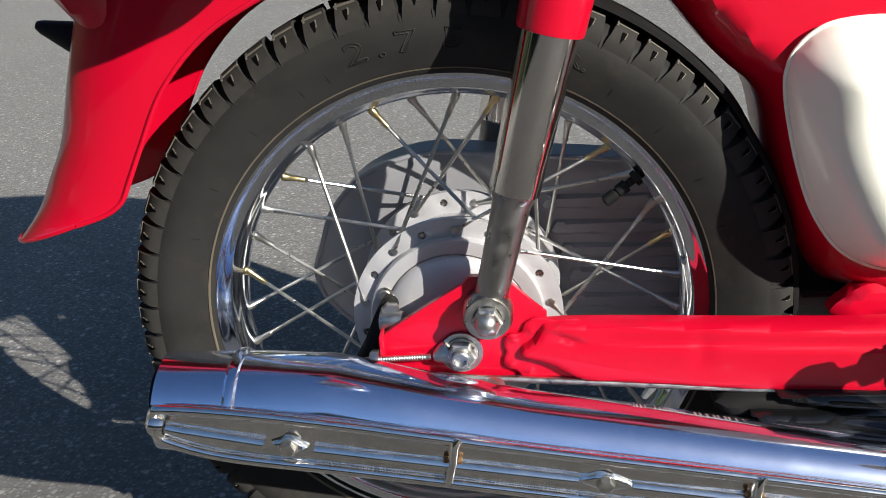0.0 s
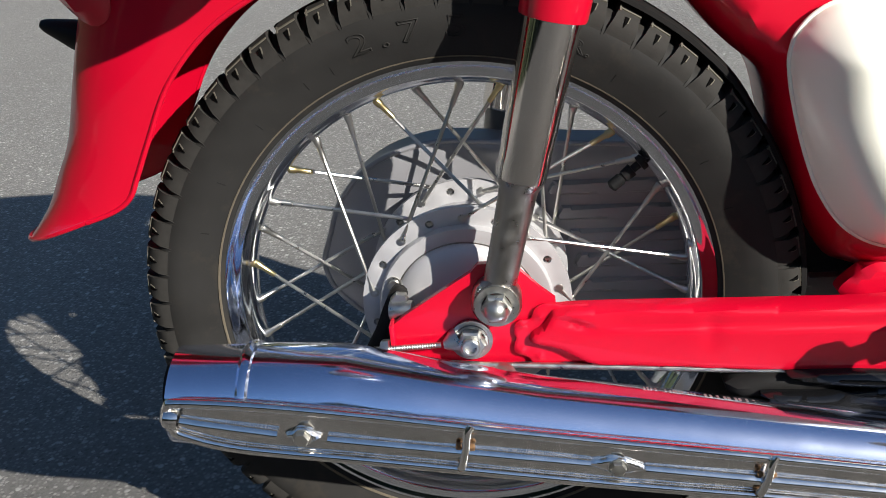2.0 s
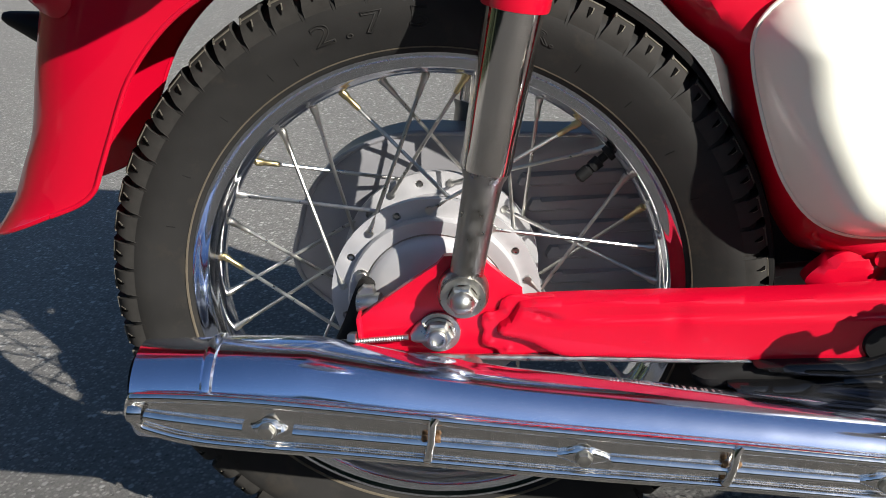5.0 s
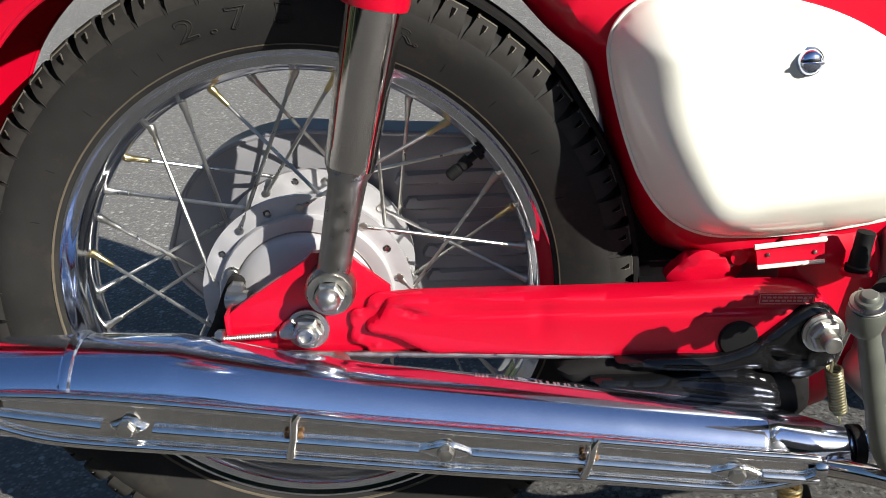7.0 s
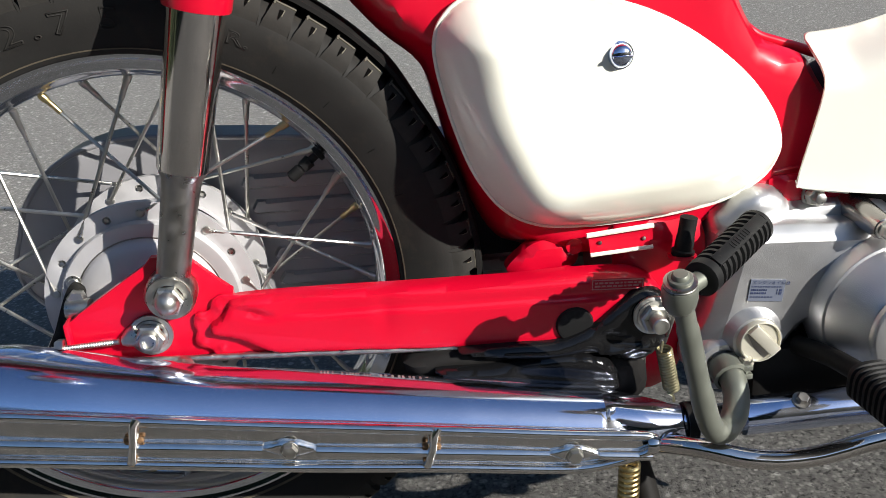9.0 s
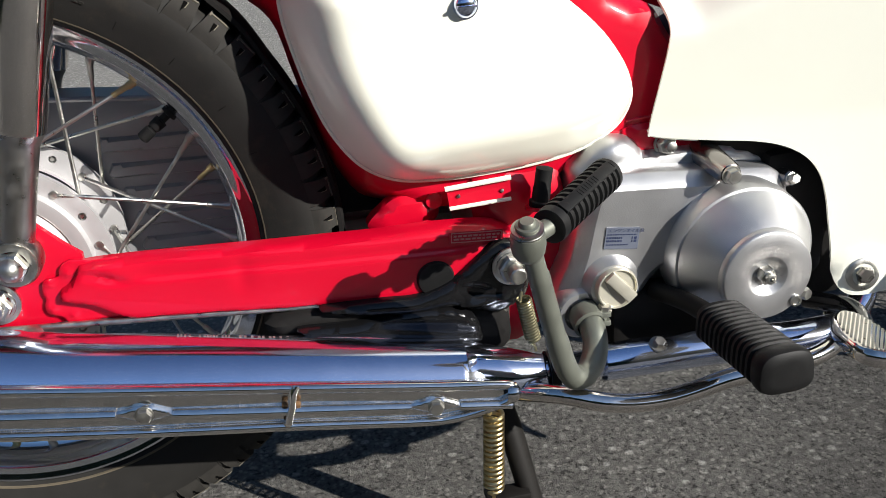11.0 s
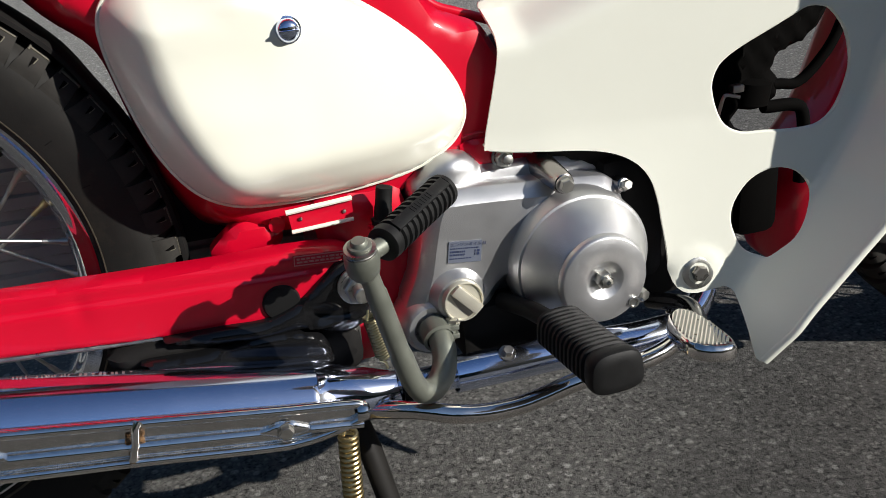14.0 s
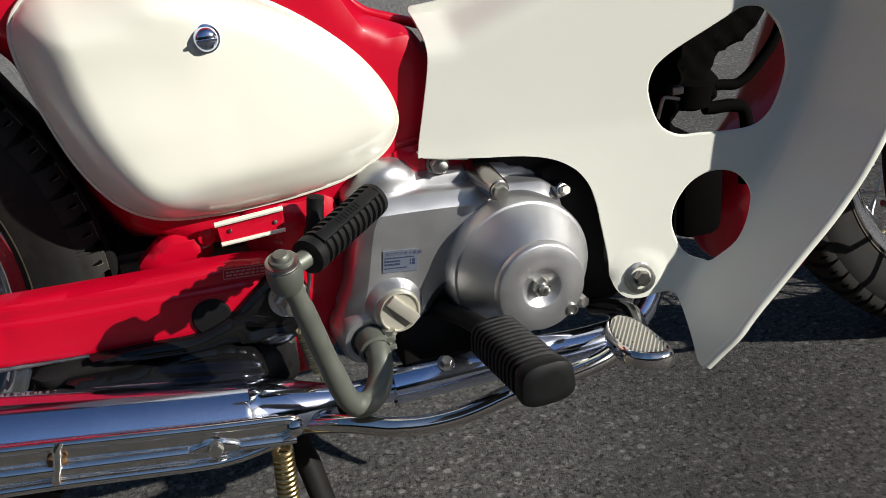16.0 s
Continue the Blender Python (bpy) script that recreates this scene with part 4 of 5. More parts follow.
part("light_bracket", sheet(glide([(-0.300, 0.545), (-0.262, 0.530), (-0.236, 0.500), (-0.222, 0.497), (-0.214, 0.512), (-0.22, 0.56), (-0.29, 0.56)], 3, True), lambda x, z, d: -0.050 - dome(d, 0.006, 0.006), 0.03, 0.008, back=0.02), RED, fender, "red lamp bracket at the tail")
part("rubber_buffer", lathe([(0, 0.0125), (0.010, 0.0110), (0.032, 0.0050), (0.036, 0.0030), (0.037, 0.0)], (-0.256, 0.0, 0.4810), (-0.93, 0, 0.36), 20), RUBBER, fender, "black cone-shaped rubber buffer")

# ---- pressed frame ----
BODY = [(0.115, 0.530), (0.147, 0.488), (0.178, 0.450), (0.205, 0.424), (0.2155, 0.388), (0.2235, 0.355), (0.234, 0.322), (0.252, 0.291), (0.272, 0.284), (0.300, 0.2840), (0.335, 0.2820), (0.362, 0.280),
        (0.385, 0.288), (0.405, 0.303), (0.430, 0.314), (0.460, 0.318), (0.500, 0.314), (0.525, 0.320), (0.520, 0.345), (0.490, 0.380), (0.472, 0.410), (0.455, 0.419), (0.440, 0.426), (0.428, 0.441), (0.419, 0.462), (0.412, 0.500),
        (0.410, 0.560), (0.38, 0.640), (0.28, 0.670), (0.15, 0.660), (0.09, 0.600)]


def slope(t):
    """Straight up to 1 with a soft shoulder."""
    return t if t < 0.85 else 0.85 + 0.15 * (1 - math.exp(-(t - 0.85) / 0.15))


def body_depth(x, z, d):
    base = -0.0525 - 0.004 * ease((x - 0.34) / 0.09)
    rear = ease((0.300 - x) / 0.04)
    front = ease((x - 0.390) / 0.03) * ease((z - 0.37) / 0.03)
    return base + 0.032 * rear - dome(d, 0.006, 0.003) * (1 - rear) - 0.034 * slope(d / 0.017) * rear + (0.011 - dome(d, 0.024, 0.011)) * front


frame_body = part("frame_body", sheet(glide(BODY, 4, True), body_depth, 0.08, 0.009, back=0.040), RED, bike, "red pressed-steel frame with a low step-through")
part("frame_crease", tube(glide([(0.448, -0.0595, 0.3335), (0.46, -0.0597, 0.3350), (0.48, -0.0597, 0.3355)], 3), 0.0012, 6), RED, frame_body)
part("frame_lip", tube(glide([(0.408, -0.020, 0.520), (0.416, -0.024, 0.470), (0.427, -0.028, 0.442), (0.441, -0.030, 0.427), (0.458, -0.032, 0.420), (0.475, -0.033, 0.414), (0.500, -0.034, 0.404)], 5), 0.0036, 10), RED, frame_body)
part("lower_frame", sheet(glide([(0.335, 0.300), (0.375, 0.300), (0.40, 0.298), (0.405, 0.25), (0.395, 0.20), (0.375, 0.165), (0.345, 0.165), (0.338, 0.21), (0.335, 0.26)], 3, True), lambda x, z, d: -0.050 - dome(d, 0.006, 0.006), 0.1, 0.009, back=0.05), RED, bike, "red lower frame plate behind the kick lever")
part("down_tube", tube(glide([(0.50, 0, 0.36), (0.62, 0, 0.42), (0.74, 0, 0.52), (0.84, 0, 0.66)], 5), 0.030, 20), GRIME, bike, "dark main frame tube behind the leg shield")
part("frame_plug", lathe([(0, 0.0062), (0.0015, 0.0060), (0.002, 0.0)], (0.304, -0.0555, 0.2900), (0, -1, 0), 20), RED, frame_body)

arc = bmesh.new()
loops = []
for k in range(51):
    a = radians(78 - 90 * k / 50)
    slim = 0.0035 * ease((41 - 78 + 90 * k / 50) / 10)
    ring = []
    for y, r in ((-0.0270, 0.2452), (-0.0268, 0.2482), (-0.0220, 0.2502), (-0.0080, 0.2505), (0.010, 0.2495), (0.030, 0.2470), (0.046, 0.2420), (0.0450, 0.2415), (0.030, 0.2460), (0.010, 0.2484), (-0.0080, 0.2494), (-0.0210, 0.2490), (-0.0252, 0.2474)):
        ring.append(arc.verts.new((HUB.x + (r - slim) * math.cos(a), y, HUB.z + (r - slim) * math.sin(a))))
    loops.append(ring)
for p, q in zip(loops, loops[1:]):
    for k in range(13):
        arc.faces.new((p[k], p[(k + 1) % 13], q[(k + 1) % 13], q[k]))
arc.faces.new(loops[0])
arc.faces.new(loops[-1])
part("inner_fender", arc, SHADE_BLACK, bike, "black inner mudguard curving behind the tread")
part("fender_bridge", box((0.226, -0.012, 0.270), (0.290, 0.034, 0.368), bevel=0.004), SHADE_BLACK, bike, "black block added for the shaded gap behind the tyre")

# bracket below the side cover
br = sheet([(0.3135, 0.2985), (0.361, 0.3010), (0.361, 0.2850), (0.3150, 0.2835)], lambda x, z, d: -0.0585 - 0.002 * ease((0.2915 - z) / 0.004), 0.002, 0.004)
bracket = part("cover_bracket", br, RED, bike, "red bracket with a cream edge strip")
part("edge_strip", tube([(0.3145, -0.0615, 0.2840), (0.3605, -0.0615, 0.2858)], 0.0016, 8), CREAM, bracket)
part("upper_strip", tube([(0.3120, -0.0605, 0.2990), (0.361, -0.0605, 0.3020)], 0.0020, 8), CREAM, bracket)
for x in (0.3220, 0.3545):
    part("rivet", lathe([(0, 0.0016), (0.0012, 0.0013), (0.0016, 0.0)], (x, -0.0590, 0.2920), (0, -1, 0), 10), DULL, bracket)

# ---- side cover ----
COVER = [(0.18 + (x - 0.18) * 0.990, 0.55 + (z - 0.55) * 0.990) for x, z in [(0.2130, 0.4340), (0.2135, 0.4450), (0.2175, 0.4560), (0.2280, 0.4665), (0.2430, 0.4725), (0.2730, 0.4735), (0.3150, 0.4660), (0.3570, 0.4525), (0.3930, 0.4320), (0.4260, 0.4040), (0.4460, 0.3770), (0.4535, 0.3560),
         (0.4510, 0.3410), (0.4400, 0.3270), (0.4150, 0.3140), (0.3850, 0.3075), (0.3500, 0.3040), (0.3100, 0.3035), (0.2780, 0.3080), (0.2540, 0.3225), (0.2360, 0.3490), (0.2245, 0.3800), (0.2160, 0.4140)]]


def cover_depth(x, z, d):
    tip = ease((x - 0.33) / 0.13)
    base = -0.0562 - 0.004 * tip
    flank = ease((0.300 + 0.25 * max(0.0, 0.40 - z) - x) / 0.05)
    reach, rise = 0.022 + 0.005 * flank, 0.010 + 0.023 * ease((0.46 - x) / 0.15)
    t = 1 - (1 - min(d / 0.036, 1.0)) ** 1.7
    low = ease((0.360 - z) / 0.03)
    s_ = min(d / 0.050, 1.0)
    round_off = dome(d, reach, 1.0) * (1 - low) + (1 - (1 - s_) ** 2) * low
    heel = 0.007 * ease((0.425 - z) / 0.05) * ease((0.345 - x) / 0.08) * ease(d / 0.024)
    return base - heel - dome(d, 0.004, 0.002) - rise * (t * flank + round_off * (1 - flank)) - 0.004 * dome(d, 0.075, 1.0)


cover = part("side_cover", sheet(glide(COVER, 8, True), cover_depth, 0.004, 0.0034), CREAM, bike, "cream painted side cover, egg-shaped and domed")
part("cover_rim", tube([(p[0], -0.0566 - 0.004 * ease((p[0] - 0.33) / 0.13), p[1]) for p in glide(COVER, 5, True)], 0.0016, 8, closed=True), CREAM, cover)
kn = Vector((0.3262, -0.0925, 0.4332))
part("cover_knob", lathe([(0, 0.0092), (0.0012, 0.0090), (0.0015, 0.0078), (0.004, 0.0076), (0.0066, 0.0064), (0.0080, 0.0044), (0.0086, 0.0)], kn, (0, -1, 0.05), 32), BLUE_CHROME, cover, "round chrome locking knob")
part("knob_bar", box((kn.x - 0.0064, kn.y - 0.0094, kn.z - 0.0005), (kn.x + 0.0064, kn.y - 0.0068, kn.z + 0.0011), bevel=0.0004), BLUE_CHROME, cover)
part("knob_seat", lathe([(0, 0.0100), (0.0006, 0.0098), (0.0008, 0.0088)], kn + Vector((0, 0.0005, 0)), (0, -1, 0.05), 32), CREAM, cover)

# ---- engine ----
case = part("crankcase", box((0.405, -0.060, 0.185), (0.600, 0.080, 0.300), bevel=0.012), GRIME, bike, "grimy dark crankcase")
UP = [(0.405, 0.290), (0.412, 0.308), (0.425, 0.3195), (0.440, 0.3225), (0.455, 0.3190), (0.464, 0.3110), (0.480, 0.3110), (0.520, 0.3090), (0.560, 0.3010), (0.575, 0.290), (0.58, 0.25), (0.55, 0.2), (0.42, 0.2)]
part("upper_case", sheet(glide(UP, 4, True), lambda x, z, d: -0.050 - dome(d, 0.012, 0.014) - 0.006 * math.exp(-((x - 0.438) / 0.016) ** 2), 0.06, 0.0055, back=0.0), ALU, case, "silver upper engine case")
CASE_OUT = [(0.4200, 0.3000), (0.4400, 0.3010), (0.500, 0.2965), (0.545, 0.2925), (0.558, 0.2890), (0.5670, 0.2790), (0.5720, 0.2600), (0.5715, 0.2380), (0.5630, 0.2130), (0.5450, 0.1930), (0.5180, 0.1850), (0.4960, 0.1900), (0.4800, 0.2080), (0.4710, 0.2200),
            (0.4630, 0.2130), (0.4550, 0.2020), (0.4440, 0.1940), (0.4210, 0.1880), (0.4080, 0.1850), (0.3950, 0.1890), (0.3880, 0.2030), (0.3900, 0.2170), (0.3990, 0.2380), (0.4050, 0.2650), (0.4110, 0.2880)]
CL = Vector((0.5250, -0.140, 0.2335))
ecover = part("clutch_cover", bevelled(glide(CASE_OUT, 6, True), [(0.0, -0.0780), (0.0010, -0.0802), (0.0088, -0.0880), (0.0100, -0.0890)], -0.050), ALU, bike, "silver cast engine side cover")
part("clutch_dome", lathe([(-0.060, 0.0565), (-0.0370, 0.0550), (-0.0352, 0.0540), (-0.0345, 0.0522), (-0.0300, 0.0500), (-0.0080, 0.0365), (-0.0062, 0.0350)], CL, (0, -1, 0), 80), ALU, ecover, "conical clutch housing")
disc = lathe([(-0.014, 0.0350), (-0.003, 0.0348), (-0.0006, 0.0336), (0.0, 0.0325), (0.0002, 0.0155), (-0.0002, 0.0145), (-0.0040, 0.0100), (-0.0055, 0.0080), (-0.0055, 0.0)], CL, (0, -1, 0), 72)
part("clutch_disc", disc, ALU, ecover, "round machined clutch cap")
cn = hexagon(CL + Vector((0.0, 0.0055, 0)), (0, -1, 0), 0.0068, 0.0070, None, 0.4)
lathe([(0.0, 0.0040), (0.0105, 0.0040), (0.011, 0.003), (0.011, 0.0018), (0.008, 0.0018), (0.008, 0.0)], CL + Vector((0, 0.0055, 0)), (0, -1, 0), 16, cn)
part("clutch_nut", cn, ZINC, ecover, "clutch adjuster nut and screw")
part("cap_screw", lathe([(0, 0.0046), (0.0015, 0.0044), (0.0017, 0.0030), (0.0007, 0.0028), (0.0007, 0.0)], (0.5480, -0.1400, 0.2110), (0, -1, 0), 20), ZINC, ecover)
for p, a, r, long in (((0.5590, -0.1290, 0.2105), (0.35, -1, 0.1), 0.0050, 0.012), ((0.5110, -0.1030, 0.2990), (0.02, -1, -0.05), 0.0060, 0.052), ((0.5680, -0.0870, 0.2830), (0.1, -1, 0.3), 0.0042, 0.012)):
    part("bolt_boss", lathe([(-long, r * 1.95), (-0.004, r * 1.45), (-0.0006, r * 1.3), (0.0, r * 1.1)], p, a, 24), POLISH, ecover)
    hb = lathe([(0, r * 1.15), (0.0012, r * 1.1), (0.0014, r * 0.8)], p, a, 18)
    hexagon(Vector(p) + Vector(a).normalized() * 0.001, a, r * 0.95, 0.0055, hb, 0.5)
    part("cover_bolt", hb, ZINC, ecover, "plated hexagon bolt")
part("peg_bracket", box((0.430, -0.088, 0.160), (0.535, -0.050, 0.205), bevel=0.006), SHADE_BLACK, bike, "black foot peg bracket under the engine")
part("filler_boss", lathe([(-0.02, 0.0245), (0.000, 0.0225), (0.006, 0.0190), (0.009, 0.0176), (0.0092, 0.013)], (0.4270, -0.0885, 0.2205), (0, -1, 0), 40), ALU, ecover)
part("kick_boss_case", lathe([(-0.03, 0.0225), (0.002, 0.0205), (0.005, 0.0180), (0.0052, 0.0140), (-0.004, 0.0130)], (0.4045, -0.0885, 0.1985), (0, -1, 0), 40), ALU, ecover)
# oil filler cap with its grip
OC = Vector((0.4280, -0.0985, 0.2205))
cap_bm = lathe([(-0.002, 0.0160), (0.0030, 0.0162), (0.0042, 0.0155), (0.0044, 0.0147), (0.0026, 0.0140), (0.0026, 0.0)], OC, (0.06, -1, 0.03), 40)
part("oil_cap", cap_bm, CAP, ecover, "pale plated oil filler cap with a raised grip")
grip = part("cap_grip", box((-0.0016, -0.0074, -0.0138), (0.0076, -0.0010, 0.0138), bevel=0.0012), CAP, ecover)
grip.matrix_world = pose(OC.x, OC.y, OC.z, 0, -42, 0)
grip2 = part("cap_groove", box((-0.0066, -0.0030, -0.0126), (-0.0016, -0.0010, 0.0126), bevel=0.0004), DULL, ecover)
grip2.matrix_world = pose(OC.x, OC.y, OC.z, 0, -42, 0)
part("kick_shaft", lathe([(0, 0.0095), (0.012, 0.0095), (0.013, 0.008), (0.013, 0.0)], (0.4055, -0.088, 0.1988), (0, -1, 0), 24), DULL, ecover)
# oil label
lab = part("oil_label", box((-0.0155, -0.0002, -0.0115), (0.0155, 0.0004, 0.0115)), FOIL, ecover, "blue-grey foil label with an oil quantity table", smooth=False)
lab.matrix_world = pose(0.4355, -0.0897, 0.2550, 0, 7, 0) @ Matrix.Diagonal((0.84, 1, 0.74, 1))


def lettering(words, size, place, mat, parent, align="LEFT"):
    cu = bpy.data.curves.new("lettering", "FONT")
    cu.body, cu.size, cu.align_x, cu.align_y, cu.extrude = words, size, align, "CENTER", 0.00004
    tmp = bpy.data.objects.new("lettering", cu)
    scene.collection.objects.link(tmp)
    me = bpy.data.meshes.new_from_object(tmp.evaluated_get(bpy.context.evaluated_depsgraph_get()))
    bpy.data.objects.remove(tmp)
    me.name = "lettering"
    me.materials.clear()
    me.materials.append(mat)
    ob = new("lettering", me)
    ob.parent = parent
    ob.matrix_local = place
    return ob


lettering("エンジンオイル量", 0.0042, pose(-0.0140, -0.0006, 0.0082, 90), INK, lab)
tb = bmesh.new()
rnd = random.Random(8)
for z, x0, x1 in ((0.0040, -0.0140, 0.0130), (0.0005, -0.0140, 0.0000), (-0.0028, -0.0140, 0.0000), (-0.0068, -0.0140, 0.0060)):
    x = x0
    while x < x1:
        w = rnd.uniform(0.0010, 0.0024)
        h = 0.0005 if z > 0.003 or z < -0.005 else 0.0009
        box((x, -0.0005, z - h), (min(x + w, x1), -0.0002, z + h), tb)
        x += w + 0.0008
for z in (0.0005, -0.0028):
    box((0.0090, -0.0005, z - 0.0012), (0.0098, -0.0002, z + 0.0012), tb)
    box((0.0112, -0.0005, z - 0.0012), (0.0135, -0.0002, z + 0.0012), tb)
part("printing", tb, INK, lab, smooth=False)

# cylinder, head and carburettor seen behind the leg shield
cyl = part("cylinder", box((0.600, -0.055, 0.205), (0.690, 0.055, 0.278), bevel=0.01), SHADE_MATT, bike, "finned cylinder, near-black for the shade behind the leg shield")
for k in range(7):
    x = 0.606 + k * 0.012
    part("fin", box((x, -0.066, 0.196), (x + 0.003, 0.066, 0.284), bevel=0.001), SHADE_MATT, cyl)
part("cylinder_head", box((0.692, -0.058, 0.198), (0.735, 0.058, 0.280), bevel=0.012), SHADE_MATT, bike, "cylinder head, near-black for the shade")
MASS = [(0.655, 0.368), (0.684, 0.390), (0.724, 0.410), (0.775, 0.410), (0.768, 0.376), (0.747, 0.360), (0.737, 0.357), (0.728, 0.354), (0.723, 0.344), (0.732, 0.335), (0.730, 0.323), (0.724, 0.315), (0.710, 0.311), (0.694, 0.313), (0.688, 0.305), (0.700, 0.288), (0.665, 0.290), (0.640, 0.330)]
carb = part("carburettor", sheet(MASS, lambda x, z, d: -0.040 - dome(d, 0.012, 0.016) - 0.0025 * math.sin(x * 310) * math.sin(z * 270), 0.05, 0.006, back=0.0), SHADE_MATT, bike, "carburettor and intake, near-black for the shade they lie in")
part("float_bowl", lathe([(0, 0.010), (0.004, 0.019), (0.022, 0.020), (0.026, 0.012), (0.026, 0.0)], (0.700, -0.045, 0.314), (0.1, 0.0, 1), 24), SHADE_MATT, carb)
part("fuel_hose", tube(glide([(0.722, -0.05, 0.331), (0.732, -0.05, 0.330), (0.746, -0.05, 0.329), (0.762, -0.05, 0.340), (0.781, -0.05, 0.365), (0.80, -0.045, 0.41)], 6), 0.0045, 12), SHADE_MATT, carb, "black rubber hose")
part("drain_hose", tube(glide([(0.715, -0.05, 0.313), (0.724, -0.05, 0.312), (0.742, -0.05, 0.311), (0.753, -0.05, 0.305), (0.757, -0.05, 0.284), (0.757, -0.05, 0.24)], 6), 0.0055, 12), SHADE_MATT, carb)
part("link", tube(glide([(0.662, -0.066, 0.317), (0.666, -0.066, 0.331), (0.670, -0.066, 0.333), (0.681, -0.066, 0.330)], 4), 0.0015, 8), ZINC, carb, "bright wire throttle link")
part("stay", box((0.674, -0.068, 0.334), (0.684, -0.060, 0.340), bevel=0.001), ZINC, carb)
part("shield_liner", surface(glide([(0.492, 0.325), (0.492, 0.300), (0.54, 0.296), (0.562, 0.280), (0.572, 0.250), (0.572, 0.19), (0.625, 0.175), (0.640, 0.22), (0.62, 0.29), (0.58, 0.335)], 4, True), lambda u, z: Vector((u, -0.050 - 0.16 * (u - 0.49), z)), 0.003, 0.01), SHADE_BLACK, bike, "dark sheet added for the shade between engine and leg shield")
part("under_cover", box((0.555, -0.075, 0.190), (0.612, 0.06, 0.30), bevel=0.01), SHADE_BLACK, bike, "dark block added for the shade behind the shield edge")

# ---- front fork and fender ----
fork = part("front_fork", sheet(glide([(0.800, 0.60), (0.860, 0.60), (0.935, 0.46), (0.985, 0.34), (1.005, 0.27), (0.985, 0.245), (0.955, 0.27), (0.915, 0.38), (0.86, 0.48)], 4, True), lambda x, z, d: -0.045 - dome(d, 0.016, 0.018), 0.1, 0.012, back=0.06), RED, bike, "red pressed-steel front fork")
fork.matrix_basis = STEER
FSP = [(0.7720, 0.1420, 0.8300, 0.1250, 0.030), (0.7530, 0.1560, 0.8300, 0.1500, 0.048), (0.7470, 0.1900, 0.8300, 0.1850, 0.055), (0.7560, 0.2350, 0.8350, 0.2300, 0.058), (0.7950, 0.2850, 0.8600, 0.2700, 0.060),
       (0.8240, 0.3550, 0.8850, 0.3300, 0.062), (0.8560, 0.4400, 0.9250, 0.3950, 0.064), (0.8900, 0.5200, 0.9800, 0.4700, 0.066), (0.97, 0.57, 1.04, 0.50, 0.066), (1.08, 0.58, 1.10, 0.505, 0.066), (1.2, 0.55, 1.17, 0.48, 0.064)]
ff = bmesh.new()
rows = []
for q in glide([Vector(v) for v in FSP], 5):
    ring = []
    for k in range(17):
        t = (-1 + 2 * k / 16) * math.pi / 2
        m = abs(math.cos(t)) ** 0.8
        ring.append(ff.verts.new((q[2] + (q[0] - q[2]) * m, q[4] * abs(math.sin(t)) ** 0.8 * (1 if t > 0 else -1), q[3] + (q[1] - q[3]) * m)))
    rows.append(ring)
for a, b in zip(rows, rows[1:]):
    for k in range(16):
        ff.faces.new((a[k], a[k + 1], b[k + 1], b[k]))
bmesh.ops.recalc_face_normals(ff, faces=ff.faces)
bmesh.ops.solidify(ff, geom=list(ff.faces), thickness=0.0018)
part("front_fender", ff, RED, bike, "red front fender behind the leg shield")
part("fork_link", tube([(0.925, -0.068, 0.230), (0.965, -0.070, 0.212), (1.114, -0.070, 0.245)], 0.010, 14), DULL, fork, "front suspension link")
part("link_bolt", hexagon((0.935, -0.078, 0.226), (0, -1, 0), 0.010, 0.010), ZINC, fork)
part("brake_cable", tube(glide([(0.900, -0.075, 0.30), (0.905, -0.085, 0.22), (0.930, -0.09, 0.14), (0.985, -0.09, 0.115), (1.05, -0.085, 0.17)], 6), 0.0035, 10), RUBBER, fork, "black brake cable loop")
part("brake_rod", tube([(0.905, -0.082, 0.196), (0.985, -0.086, 0.172), (1.06, -0.08, 0.19)], 0.0032, 10), ZINC, fork)

# ---- leg shield ----
EDGE = [(0.120, 0.630), (0.151, 0.6490), (0.195, 0.6780), (0.231, 0.7070), (0.276, 0.7440), (0.330, 0.7740), (0.390, 0.7900), (0.470, 0.7980), (0.550, 0.8020), (0.65, 0.806)]
WING = 0.080


def bend_u(z):
    return float(np.interp(z, [e[0] for e in EDGE], [e[1] for e in EDGE])) - 0.030


def shield_place(u, z):
    """Nearly flat beside the engine, then turned sharply outwards to the front wing."""
    top = 0.4190 + 0.42 * max(0.0, u - 0.50)
    y = -0.0615 - 0.205 * (min(u, bend_u(z)) - 0.466) - 0.09 * max(0.0, 0.33 - z)
    y += 0.030 * ease((z - top + 0.028) / 0.030) ** 1.4
    y -= 0.0025 * ease((0.0215 - math.hypot(u - 0.6215, z - 0.2060)) / 0.004)
    x, e = u, u - bend_u(z)
    if e > 0:
        x = u - e
        n = 12
        for k in range(n):
            a = radians(14 + 60 * ease((k + 0.5) / n * e / 0.020))
            x += math.cos(a) * e / n
            y -= math.sin(a) * e / n
    return Vector((x, y, z))


SHR = [(bend_u(z) + WING * w, z) for z, w in ((0.163, 0.90), (0.178, 0.96), (0.195, 0.98), (0.231, 1.0), (0.276, 1.0), (0.330, 1.0), (0.390, 1.0), (0.470, 1.0), (0.550, 1.0), (0.600, 1.0))]
SH = [(0.4650, 0.3250), (0.4680, 0.3210), (0.4870, 0.3180), (0.5120, 0.3155), (0.5410, 0.3130), (0.5620, 0.3080), (0.5780, 0.2985), (0.5880, 0.2850), (0.5930, 0.2680), (0.5955, 0.2510), (0.5985, 0.2300), (0.6005, 0.2100), (0.6035, 0.1990), (0.6100, 0.1915), (0.6200, 0.1890),
